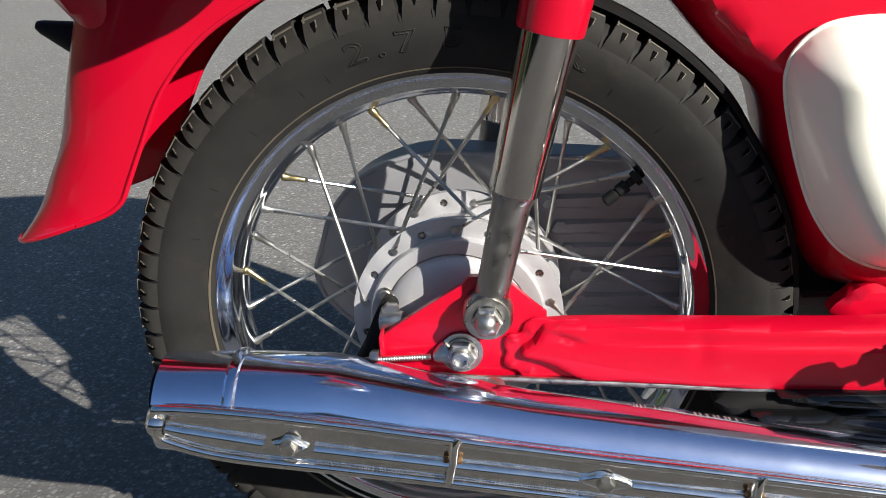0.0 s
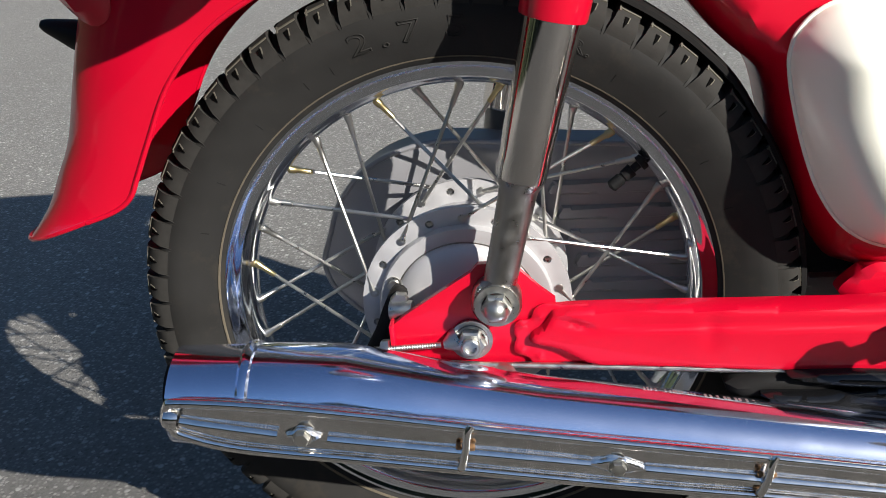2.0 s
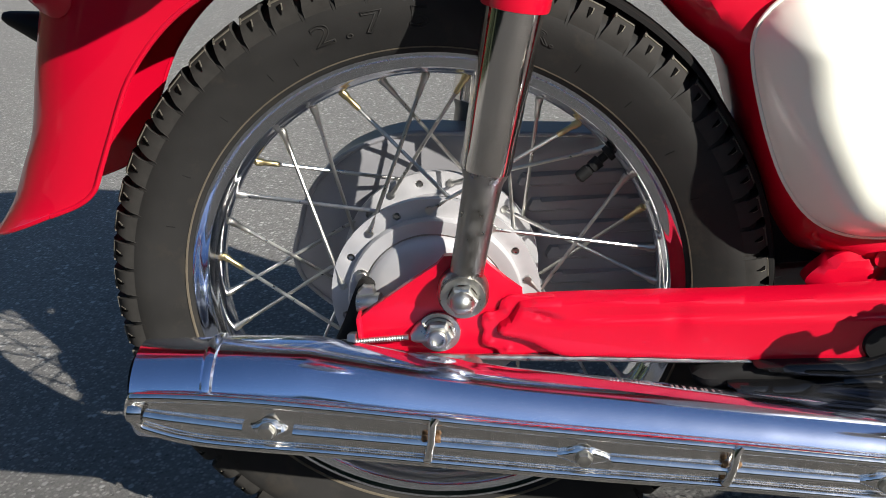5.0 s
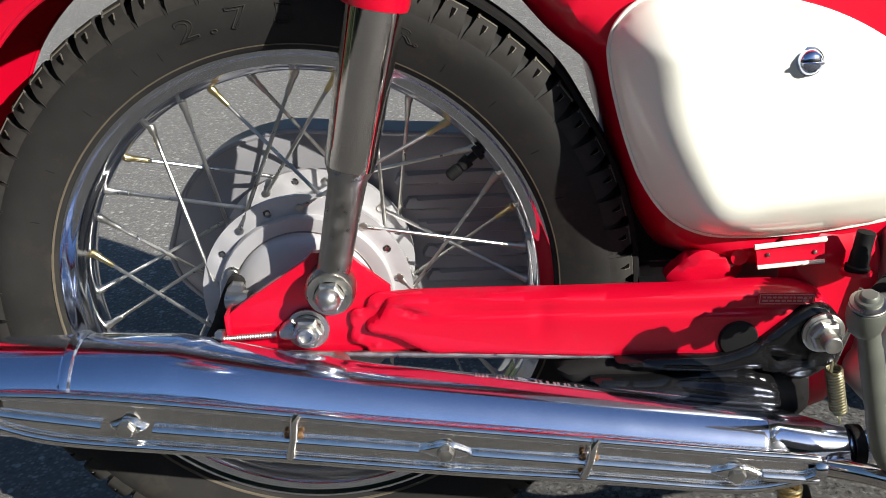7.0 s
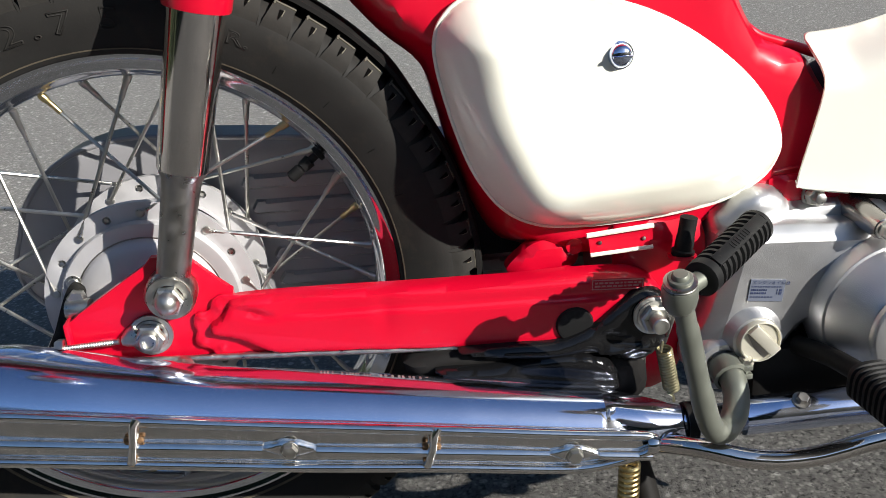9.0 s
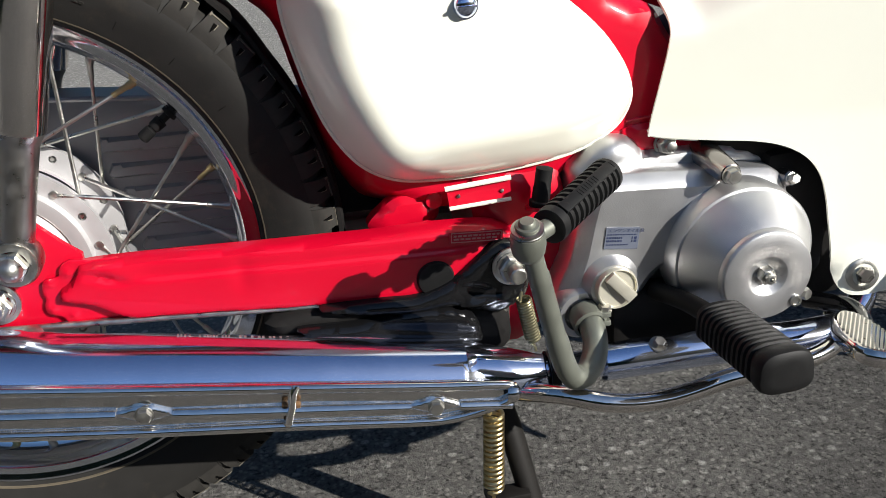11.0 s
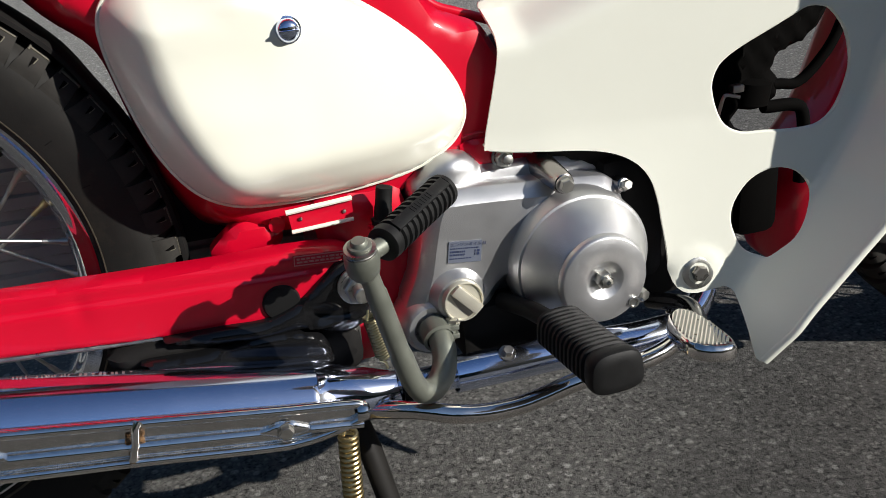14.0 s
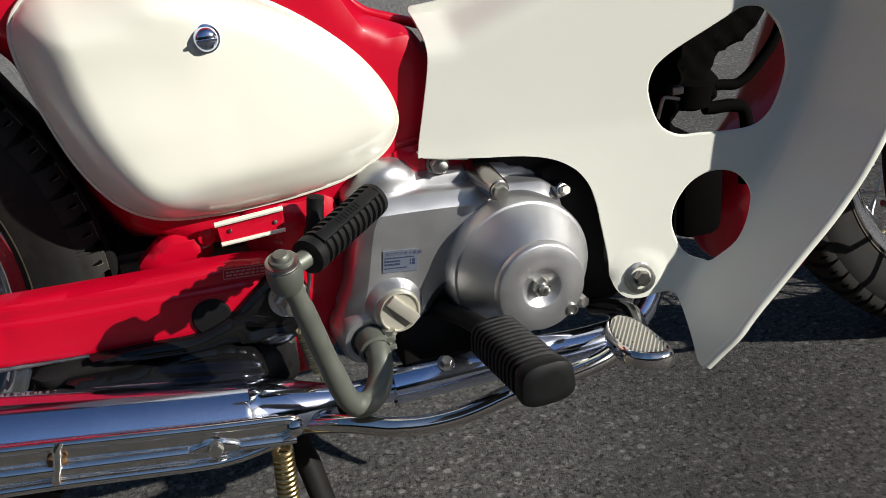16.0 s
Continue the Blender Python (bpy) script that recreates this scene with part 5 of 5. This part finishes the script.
      (0.6330, 0.1905), (0.6430, 0.1910), (0.6520, 0.1870), (0.6620, 0.1770), (0.6720, 0.1640), (0.6790, 0.1530), (0.6830, 0.1500), (0.6870, 0.1510)]
SHT = [(0.760, 0.5450), (0.680, 0.5020), (0.600, 0.4640), (0.5500, 0.4430), (0.5100, 0.4300), (0.4850, 0.4260), (0.4760, 0.4245), (0.4775, 0.4150), (0.4785, 0.4020), (0.4770, 0.3850), (0.4730, 0.3640)]
HOLE_A = [(0.6335, 0.3510), (0.6360, 0.3640), (0.6420, 0.3725), (0.6550, 0.3815), (0.6770, 0.3930), (0.6940, 0.4020), (0.7020, 0.4060), (0.7120, 0.4060), (0.7210, 0.4020), (0.7330, 0.3860), (0.7390, 0.3640), (0.7380, 0.3480), (0.7320, 0.3290), (0.7230, 0.3180), (0.7120, 0.3130), (0.6920, 0.3120), (0.6750, 0.3130), (0.6580, 0.3135), (0.6450, 0.3205), (0.6380, 0.3330)]
HOLE_B = [(0.6490, 0.2430), (0.6500, 0.2560), (0.6560, 0.2680), (0.6650, 0.2780), (0.6770, 0.2840), (0.6900, 0.2850), (0.7030, 0.2800), (0.7120, 0.2690), (0.7140, 0.2580), (0.7120, 0.2440), (0.7050, 0.2310), (0.6930, 0.2210), (0.6810, 0.2130), (0.6710, 0.2130), (0.6620, 0.2170), (0.6550, 0.2250)]
shield = part("leg_shield", surface(glide(SH + SHR + SHT, 5, True), shield_place, 0.003, 0.006, [glide(HOLE_A, 3, True), glide(HOLE_B, 3, True)]), PLASTIC, bike, "cream plastic leg shield with two openings")
part("shield_edge", tube([shield_place(*p) for p in glide([(0.6870, 0.1510)] + SHR[:-1], 6)], 0.0036, 12), PLASTIC, shield)
part("shield_lip", tube([shield_place(*p) + Vector((0, -0.0006, 0)) for p in glide([(0.4655, 0.3262), (0.4682, 0.3222), (0.4760, 0.3204), (0.4870, 0.3188), (0.5000, 0.3172)], 5)], 0.0021, 8), PLASTIC, shield)
for hole in (HOLE_A, HOLE_B):
    part("opening_rim", tube([shield_place(*p) + Vector((0, -0.0008, 0)) for p in glide(hole, 3, True)], 0.0016, 8, closed=True), PLASTIC, shield)
bolt = lathe([(0, 0.0132), (0.002, 0.0132), (0.0028, 0.0122), (0.003, 0.009)], (0.6218, -0.1085, 0.2062), (-0.10, -1, 0.15), 32)
sbolt = part("shield_washer", bolt, ZINC, shield, "broad plated washer and bolt")
part("shield_bolt", hexagon((0.6215, -0.1110, 0.2066), (-0.10, -1, 0.15), 0.0066, 0.0060), DULL, sbolt)
fb2 = lathe([(0, 0.0085), (0.0015, 0.0085), (0.002, 0.007)], (0.4760, -0.0650, 0.3150), (0, -1, 0.1), 24)
hexagon((0.4760, -0.0670, 0.3150), (0, -1, 0.1), 0.0072, 0.0060, fb2)
lathe([(0.0, 0.0040), (0.012, 0.0040), (0.0125, 0.0030), (0.0125, 0.0)], (0.4760, -0.0670, 0.3150), (0, -1, 0.1), 16, fb2)
part("frame_lug", sheet(glide([(0.445, 0.328), (0.48, 0.330), (0.515, 0.322), (0.505, 0.310), (0.478, 0.304), (0.460, 0.306)], 4, True), lambda x, z, d: -0.0610 - dome(d, 0.003, 0.003), 0.02, 0.006, back=-0.03), RED, frame_body)
part("frame_bolt", fb2, ZINC, frame_body, "plated nut above the engine")

# ---- kick starter ----
kb = tube(glide([(0.4060, -0.098, 0.1985), (0.4065, -0.110, 0.1950), (0.4045, -0.121, 0.1875), (0.3985, -0.132, 0.1810), (0.3890, -0.142, 0.1785), (0.3790, -0.150, 0.1835), (0.3715, -0.154, 0.1955), (0.3635, -0.157, 0.2230), (0.3560, -0.160, 0.2530), (0.3500, -0.164, 0.2760), (0.3455, -0.167, 0.2930)], 6),
          [0.0094] * 10 + [0.0092] * 10 + [0.0088] * 12 + [0.0080] * 10 + [0.0073] * 12 + [0.0066] * 7, 22)
kick = part("kick_starter", kb, KICK, bike, "grey plated kick starter lever")
head = Vector((0.3430, -0.1690, 0.3000))
up = Vector((-0.10, -0.28, 1)).normalized()
part("kick_boss", lathe([(-0.0145, 0.0050), (-0.0120, 0.0082), (-0.0080, 0.0104), (-0.0020, 0.0114), (0.0040, 0.0112), (0.0070, 0.0104), (0.0074, 0.0080)], head, up, 32), KICK, kick)
part("spring_washer", lathe([(0.0072, 0.0080), (0.0072, 0.0100), (0.0086, 0.0104), (0.0092, 0.0096), (0.0096, 0.0104), (0.0110, 0.0102), (0.0114, 0.0070)], head, up, 32), DULL, kick)
part("pivot_bolt", lathe([(0.0112, 0.0078), (0.0122, 0.0080), (0.0134, 0.0074), (0.0138, 0.0056), (0.0152, 0.0054), (0.0166, 0.0044), (0.0170, 0.0)], head, up, 28), KICK, kick)
clamp = part("kick_clamp", lathe([(-0.002, 0.0105), (-0.001, 0.0128), (0.012, 0.0128), (0.013, 0.0105)], (0.4062, -0.094, 0.1990), (0.03, -1, -0.25), 28), KICK, kick, "split clamp on the kick shaft")
for off in (-0.0035, 0.0035):
    part("clamp_ear", box((0.4130, -0.1080 , 0.2000 + off - 0.0022), (0.4215, -0.0960, 0.2000 + off + 0.0022), bevel=0.0008), KICK, clamp)
cb2 = hexagon((0.4175, -0.102, 0.2055), (0.1, -0.25, 1), 0.0050, 0.0045)
lathe([(-0.017, 0.0), (-0.017, 0.0028), (0.0, 0.0028), (0.0, 0.0062), (0.0008, 0.0062), (0.0010, 0.0)], (0.4175, -0.102, 0.2055), (0.1, -0.25, 1), 16, cb2)
part("clamp_bolt", cb2, ZINC, clamp)
r0, r1 = Vector((0.3590, -0.1600, 0.3035)), Vector((0.4180, -0.1050, 0.3125))
rd = (r1 - r0).normalized()
ln = (r1 - r0).length
part("kick_pin", tube([head + Vector((0.004, 0.002, 0.002)), r0 + rd * 0.004], 0.0060, 16), KICK, kick)
prof = [(0, 0.0), (0.0, 0.0095), (0.001, 0.0118), (0.0075, 0.0122), (0.0085, 0.0106)]
k = 0.0105
while k < ln - 0.008:
    prof += [(k, 0.0102), (k + 0.0008, 0.0120), (k + 0.0034, 0.0120), (k + 0.0042, 0.0102)]
    k += 0.0066
prof += [(ln - 0.0060, 0.0104), (ln - 0.0050, 0.0122), (ln - 0.001, 0.0120), (ln, 0.0098), (ln, 0.0)]
pad = part("kick_rubber", lathe(prof, r0, rd, 32), RUBBER, kick, "ribbed black rubber kick pad with a flat strip")
out = (Vector((-0.55, -0.80, 0.25)) - rd * Vector((-0.55, -0.80, 0.25)).dot(rd)).normalized()
side = rd.cross(out)
strip = box((0.009, -0.0042, 0.0090), (ln - 0.006, 0.0042, 0.0126), bevel=0.0006)
for v in strip.verts:
    v.co = r0 + rd * v.co.x + side * v.co.y + out * v.co.z
part("pad_strip", strip, RUBBER, pad)
marks = bmesh.new()
for k in range(4):
    x = 0.030 + 0.0065 * k
    box((x, -0.0024, 0.0124), (x + 0.0012, 0.0024, 0.0130), marks)
    box((x + 0.0030, -0.0024, 0.0124), (x + 0.0042, 0.0020, 0.0130), marks)
for v in marks.verts:
    v.co = r0 + rd * v.co.x + side * v.co.y + out * v.co.z
part("moulded_bars", marks, RUBBER, pad, smooth=False)

# ---- black muffler bracket ----
BK = [(0.3410, 0.2630), (0.3500, 0.2640), (0.3600, 0.2600), (0.3668, 0.2490), (0.3670, 0.2340), (0.3620, 0.2190), (0.3500, 0.2095), (0.3380, 0.2070), (0.3220, 0.2130), (0.3080, 0.2185), (0.2880, 0.2160), (0.2710, 0.2165), (0.2350, 0.2220), (0.2160, 0.2270),
      (0.2160, 0.2310), (0.2550, 0.2310), (0.2800, 0.2300), (0.2970, 0.2340), (0.3120, 0.2410), (0.3280, 0.2540)]


def bracket_relief(x, z, d):
    """Rolled rim, with a rib that runs down from the pivot and along the foot."""
    y = -0.0845 - dome(d, 0.0080, 0.0065)
    y += 0.0025 * math.exp(-((z - 0.2315 + 0.25 * (x - 0.32)) / 0.0050) ** 2) * ease((x - 0.300) / 0.02) * ease((0.345 - x) / 0.02)
    y -= 0.0030 * math.exp(-((z - 0.2170 - 0.10 * (x - 0.30)) / 0.0028) ** 2) * ease((x - 0.285) / 0.02)
    return y


bkt = part("muffler_bracket", sheet(glide(BK, 4, True), bracket_relief, 0.02, 0.0030, back=-0.066), BLACK, bike, "glossy black muffler bracket")
HANGER = [(0.1950, 0.2180), (0.2350, 0.2165), (0.2630, 0.2195), (0.2900, 0.2200), (0.3130, 0.2160), (0.3235, 0.2090), (0.3290, 0.1960), (0.3270, 0.1860), (0.3030, 0.1880), (0.2710, 0.1950), (0.2440, 0.2010), (0.2100, 0.2080)]
hang = part("hanger_plate", sheet(glide(HANGER, 4, True), lambda x, z, d: -0.0870 - dome(d, 0.0060, 0.0060) + 0.0015 * math.exp(-((z - 0.2060 + 0.22 * (x - 0.28)) / 0.0040) ** 2) , 0.006, 0.0028, back=-0.074), BLACK, bkt, "wrinkled chrome hanger plate on the muffler, blackened for its dark reflections")
part("hanger_lip", tube(glide([(0.1900, -0.0935, 0.2150), (0.2350, -0.0955, 0.2085), (0.2710, -0.0965, 0.2010), (0.3030, -0.0975, 0.1945), (0.3200, -0.0970, 0.1900), (0.3290, -0.0930, 0.1840)], 5), 0.0014, 8), BLUE_CHROME, hang)
part("bracket_web", sheet(glide([(0.18, 0.226), (0.30, 0.224), (0.345, 0.220), (0.352, 0.200), (0.348, 0.172), (0.30, 0.172), (0.24, 0.185), (0.19, 0.200)], 4, True), lambda x, z, d: -0.076 - dome(d, 0.008, 0.006) + 0.004 * math.exp(-((z - 0.208) / 0.004) ** 2), 0.02, 0.006, back=-0.06), SHADE_BLACK, bkt)
sn = lathe([(0, 0.0145), (0.002, 0.0145), (0.003, 0.0125), (0.0032, 0.010)], (0.3515, -0.0920, 0.2470), (0, -1, 0), 28)
hexagon((0.3515, -0.0945, 0.2470), (0, -1, 0), 0.0112, 0.0075, sn, 0.1)
lathe([(0, 0.0122), (0.0015, 0.0122), (0.002, 0.010)], (0.3515, -0.0950, 0.2470), (0, -1, 0), 28, sn)
lathe([(0.0, 0.0062), (0.0165, 0.0062), (0.0175, 0.0052), (0.0175, 0.0)], (0.3515, -0.0950, 0.2470), (0, -1, 0), 20, sn)
part("pivot_nut", sn, ZINC, bkt, "plated swing arm pivot nut")
part("stud", tube([(0.3460, -0.070, 0.2150), (0.3460, -0.0700, 0.1850)], 0.008, 14), ZINC, bkt)

# ---- springs, stand, peg and pedal ----
part("brake_spring", coil((0.3560, -0.105, 0.2260), (0.3625, -0.105, 0.1920), 0.0050, 0.0011, 15), OLIVE, bike, "small coiled brake switch spring")
part("spring_hook", tube([(0.3680, -0.105, 0.2850), (0.3660, -0.105, 0.262), (0.3560, -0.105, 0.230)], 0.0015, 8), DULL, bike, "thin plated hook rod")
stand = part("centre_stand", tube([(0.335, -0.085, 0.150), (0.345, -0.100, 0.110), (0.356, -0.118, 0.050), (0.362, -0.128, 0.012)], [0.010, 0.0105, 0.010, 0.010], 14, flat=0.8), GRIME, bike, "black centre stand holding the rear wheel up")
part("stand_leg", tube([(0.335, 0.085, 0.150), (0.345, 0.100, 0.110), (0.356, 0.118, 0.050), (0.362, 0.128, 0.012)], 0.010, 14), GRIME, stand)
part("stand_tube", tube([(0.336, -0.095, 0.150), (0.336, 0.095, 0.150)], 0.012, 16), GRIME, stand)
for s in (-1, 1):
    part("stand_foot", box((0.335, s * 0.130 - 0.012, 0.0), (0.395, s * 0.130 + 0.012, 0.010), bevel=0.003), GRIME, stand)
part("hook_arm", box((0.318, -0.128, 0.0660), (0.352, -0.112, 0.0710), bevel=0.001), GRIME, stand)
part("stand_spring", coil((0.3255, -0.128, 0.1510), (0.3225, -0.130, 0.0840), 0.0066, 0.0015, 16), BRASS, bike, "brass-plated stand return spring")
part("stand_pivot", tube([(0.300, -0.10, 0.150), (0.335, -0.10, 0.150)], 0.008, 14), GRIME, bike, "dark stand pivot behind the muffler")

p0, p1 = Vector((0.4770, -0.1600, 0.2190)), Vector((0.4815, -0.2450, 0.2245))
pdir = (p1 - p0).normalized()
pl = (p1 - p0).length
prof = [(0, 0.0), (0, 0.0140), (0.001, 0.0158)]
k = 0.004
while k < pl - 0.016:
    prof += [(k, 0.0160), (k + 0.0008, 0.0178), (k + 0.0034, 0.0178), (k + 0.0042, 0.0160)]
    k += 0.0056
prof += [(pl - 0.012, 0.0176), (pl - 0.009, 0.0186), (pl - 0.003, 0.0188), (pl - 0.0006, 0.0178), (pl + 0.0008, 0.0150), (pl + 0.0013, 0.0100), (pl + 0.0015, 0.0)]
pegm = lathe(prof, p0, pdir, 48)
for v in pegm.verts:
    # flat underside, rounded-square top
    rel = v.co - p0
    along = rel.dot(pdir)
    off = rel - pdir * along
    r = off.length
    if r > 1e-6:
        ca, sa = off.x / r, off.z / r
        q = (abs(ca) ** 3.2 + abs(sa) ** 3.2) ** (-1 / 3.2)
        off = off * q
        off.z = off.z * (0.80 if off.z > 0 else 0.72)
        off.x *= 1.0 + 0.08 * (1 if sa < 0 else -0.4) * abs(sa)
        v.co = p0 + pdir * along + off
peg = part("foot_peg", pegm, RUBBER, bike, "ribbed black rubber foot peg")
part("peg_notch", box((p1.x - 0.001, p1.y - 0.0016, p1.z - 0.0125), (p1.x + 0.006, p1.y + 0.001, p1.z - 0.0065), bevel=0.001), GRIME, peg)
part("peg_stay", tube(glide([(0.4650, -0.085, 0.2050), (0.4720, -0.120, 0.2130), (0.4765, -0.158, 0.2185)], 4), 0.0072, 14), SHADE_BLACK, peg, "dark steel peg stay")

PED = [(0.5540, -0.1970), (0.5560, -0.1760), (0.5650, -0.1610), (0.5770, -0.1570), (0.5860, -0.1680), (0.5900, -0.1900), (0.5900, -0.2090), (0.5840, -0.2170), (0.5700, -0.2170), (0.5590, -0.2110)]
def pedal_height(x, w):
    return -0.2035 - 0.05 * (w + 0.190) + 0.10 * (x - 0.572)


ped_line = glide(PED, 4, True)
ped = sheet(ped_line, lambda x, w, d: pedal_height(x, w) - dome(d, 0.005, 0.004), 0.007, 0.002)
pedal = part("brake_pedal", ped, SHADE, bike, "chrome brake pedal with a diamond-pattern face")
knurl = bmesh.new()
for i in range(-10, 11):
    for j in range(-10, 11):
        x, w = 0.572 + 0.0029 * (i + j) / 2 * 1.15, -0.188 + 0.0040 * (i - j) / 2 * 1.15
        ring = ((x + 0.0014, w), (x, w + 0.0019), (x - 0.0014, w), (x, w - 0.0019))
        if not all(inside(p, [(q[0] * 0.88 + 0.572 * 0.12, q[1] * 0.88 - 0.188 * 0.12) for q in ped_line]) for p in ring):
            continue
        y = pedal_height(x, w) - 0.0032
        low = [knurl.verts.new((p[0], y, p[1])) for p in ring]
        tip = [knurl.verts.new((x + (p[0] - x) * 0.55, y - 0.0018, w + (p[1] - w) * 0.55)) for p in ring]
        for k in range(4):
            knurl.faces.new((low[k], low[(k + 1) % 4], tip[(k + 1) % 4], tip[k]))
        knurl.faces.new(low)
        knurl.faces.new(tip)
bmesh.ops.recalc_face_normals(knurl, faces=knurl.faces)
part("knurling", knurl, ZINC, pedal, "small raised diamonds", smooth=False)
pedal.matrix_basis = Matrix(((1, 0, 0, 0), (0, 0, 1, 0), (0, -1, 0, 0), (0, 0, 0, 1)))
part("pedal_arm", tube(glide([(0.577, -0.185, 0.200), (0.592, -0.155, 0.197), (0.600, -0.125, 0.190), (0.59, -0.09, 0.180)], 5), 0.0070, 14), BLACK, bike, "black brake pedal arm")

# ---- chain case and brake lever seen through the wheel ----
CC = [(-0.128, 0.270), (-0.119, 0.300), (-0.108, 0.326), (-0.084, 0.351), (-0.054, 0.365), (-0.020, 0.3705), (0.020, 0.3670), (0.130, 0.3570), (0.24, 0.345), (0.33, 0.330), (0.40, 0.31), (0.42, 0.26), (0.38, 0.205), (0.17, 0.205), (0.0, 0.2050), (-0.075, 0.212), (-0.115, 0.240)]
chain_case = part("chain_case", sheet(glide(CC, 5, True), lambda x, z, d: 0.058 - dome(d, 0.004, 0.003), 0.03, 0.009, back=0.095), CASE, bike, "silver ribbed chain case on the far side")
part("case_rim", tube([(p[0], 0.0575, p[1]) for p in glide(CC, 6, True)], 0.0022, 8, closed=True), CASE, chain_case)
for z0, x0 in ((0.330, 0.060), (0.3085, 0.066), (0.2880, 0.072), (0.2665, 0.078), (0.2440, 0.080)):
    rib = sheet(glide([(x0, z0 - 0.0045), (x0 + 0.004, z0 + 0.0020), (x0 + 0.012, z0 + 0.0028), (0.18, z0 - 0.0010), (0.34, z0 - 0.0080), (0.34, z0 - 0.0200), (0.18, z0 - 0.0132), (x0 + 0.010, z0 - 0.0100), (x0 + 0.002, z0 - 0.0085)], 4, True),
                lambda x, z, d: 0.0555 - dome(d, 0.0022, 0.0045), 0.01, 0.0026, back=0.062)
    part("case_rib", rib, CASE, chain_case)
part("sprocket", lathe([(0, 0.0), (0, 0.072), (0.003, 0.073), (0.006, 0.072), (0.006, 0.0)], HUB + Vector((0, 0.048, 0)), (0, 1, 0), 60), GRIME, chain_case)
brake_lever = part("brake_lever", sheet(glide([(-0.052, 0.300), (-0.044, 0.296), (-0.046, 0.285), (-0.058, 0.262), (-0.066, 0.246), (-0.076, 0.244), (-0.078, 0.252), (-0.070, 0.266), (-0.060, 0.288)], 3, True), lambda x, z, d: -0.0560 - dome(d, 0.002, 0.0015), 0.004, 0.004), GRIME, bike, "dark brake lever on the hub")
lever_bolt = part("lever_bolt", hexagon((-0.049, -0.056, 0.2905), (0, -1, 0), 0.0068, 0.006, tube([(-0.056, -0.060, 0.2835), (-0.040, -0.062, 0.2835)], 0.0072, 14)), ZINC, bike, "plated brake lever clamp bolt")
part("lever_pin", lathe([(0, 0.0062), (0.0015, 0.0060), (0.0018, 0.0044), (0.004, 0.0040), (0.0042, 0.0)], (-0.0580, -0.0270, 0.2890), (0, -1, 0), 16), ZINC, bike, "small plated pin")
part("brake_rod_long", tube([(-0.078, -0.066, 0.2450), (0.10, -0.070, 0.2345), (0.28, -0.076, 0.2240), (0.36, -0.08, 0.2150)], 0.0026, 10), ZINC, bike, "thin plated brake rod")

# black tube behind the kick pad
part("breather_tube", lathe([(0, 0.0080), (0.004, 0.0084), (0.005, 0.0068), (0.014, 0.0066), (0.015, 0.0062), (0.029, 0.0062), (0.030, 0.0)], (0.3800, -0.0690, 0.2800), (0.15, 0.02, 1), 20), RUBBER, bike, "black rubber breather tube")
part("tube_clip", lathe([(0, 0.0075), (0, 0.0105), (0.0025, 0.0105), (0.0025, 0.0075)], (0.3798, -0.0690, 0.2780), (0.05, 0.15, 1), 24, ring=True), RED, bike, "red painted clip ring")

# ---- unseen seat and rear carrier, added to shade the ground ----
seat = part("seat", sheet(glide([(-0.12, 0.70), (-0.10, 0.735), (0.10, 0.76), (0.30, 0.755), (0.42, 0.72), (0.43, 0.69), (0.30, 0.67), (0.05, 0.665), (-0.09, 0.67)], 4, True), lambda x, z, d: -0.07 - dome(d, 0.03, 0.04), 0.2, 0.02, back=0.10), SEAT, bike, "black vinyl seat")
car = part("rear_carrier", tube(glide([(-0.10, -0.095, 0.70), (-0.30, -0.095, 0.70), (-0.37, -0.07, 0.70), (-0.38, 0.0, 0.70), (-0.37, 0.07, 0.70), (-0.30, 0.095, 0.70), (-0.10, 0.095, 0.70)], 5), 0.006, 10), BLUE_CHROME, bike, "chrome rear luggage carrier")
for k in range(5):
    y = -0.07 + 0.035 * k
    part("carrier_bar", tube([(-0.12, y, 0.70), (-0.375, y, 0.70)], 0.004, 8), BLUE_CHROME, car)
for s in (-1, 1):
    part("carrier_stay", tube([(-0.25, s * 0.095, 0.70), (-0.16, s * 0.070, 0.60)], 0.005, 8), BLUE_CHROME, car)
for ob in (seat, car):
    ob.matrix_basis = pose(0, 0.03, 0)


# ---- rear parts scaled away from the camera, shaped to keep fitting its view ----
def scale_from_eye(ob, centre, rear, front):
    """Scales a part and its pieces away from centre, a mean camera position: by rear up to x = 0.1, by front from x =
    0.37.
    """
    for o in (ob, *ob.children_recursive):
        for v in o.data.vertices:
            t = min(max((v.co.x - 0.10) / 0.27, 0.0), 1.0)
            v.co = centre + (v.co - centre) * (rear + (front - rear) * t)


WHEEL_EYE, FRAME_EYE = Vector((0.10, -0.655, 0.566)), Vector((0.17, -0.670, 0.555))
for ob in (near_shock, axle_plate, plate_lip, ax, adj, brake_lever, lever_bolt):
    scale_from_eye(ob, WHEEL_EYE, 1.02, 1.02)
scale_from_eye(cover, FRAME_EYE, 1.009, 1.009)
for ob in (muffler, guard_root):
    scale_from_eye(ob, WHEEL_EYE, 1.02, 1.006)
scale_from_eye(frame_body, FRAME_EYE, 1.014, 1.014)
scale_from_eye(bracket, FRAME_EYE, 1.001, 1.001)
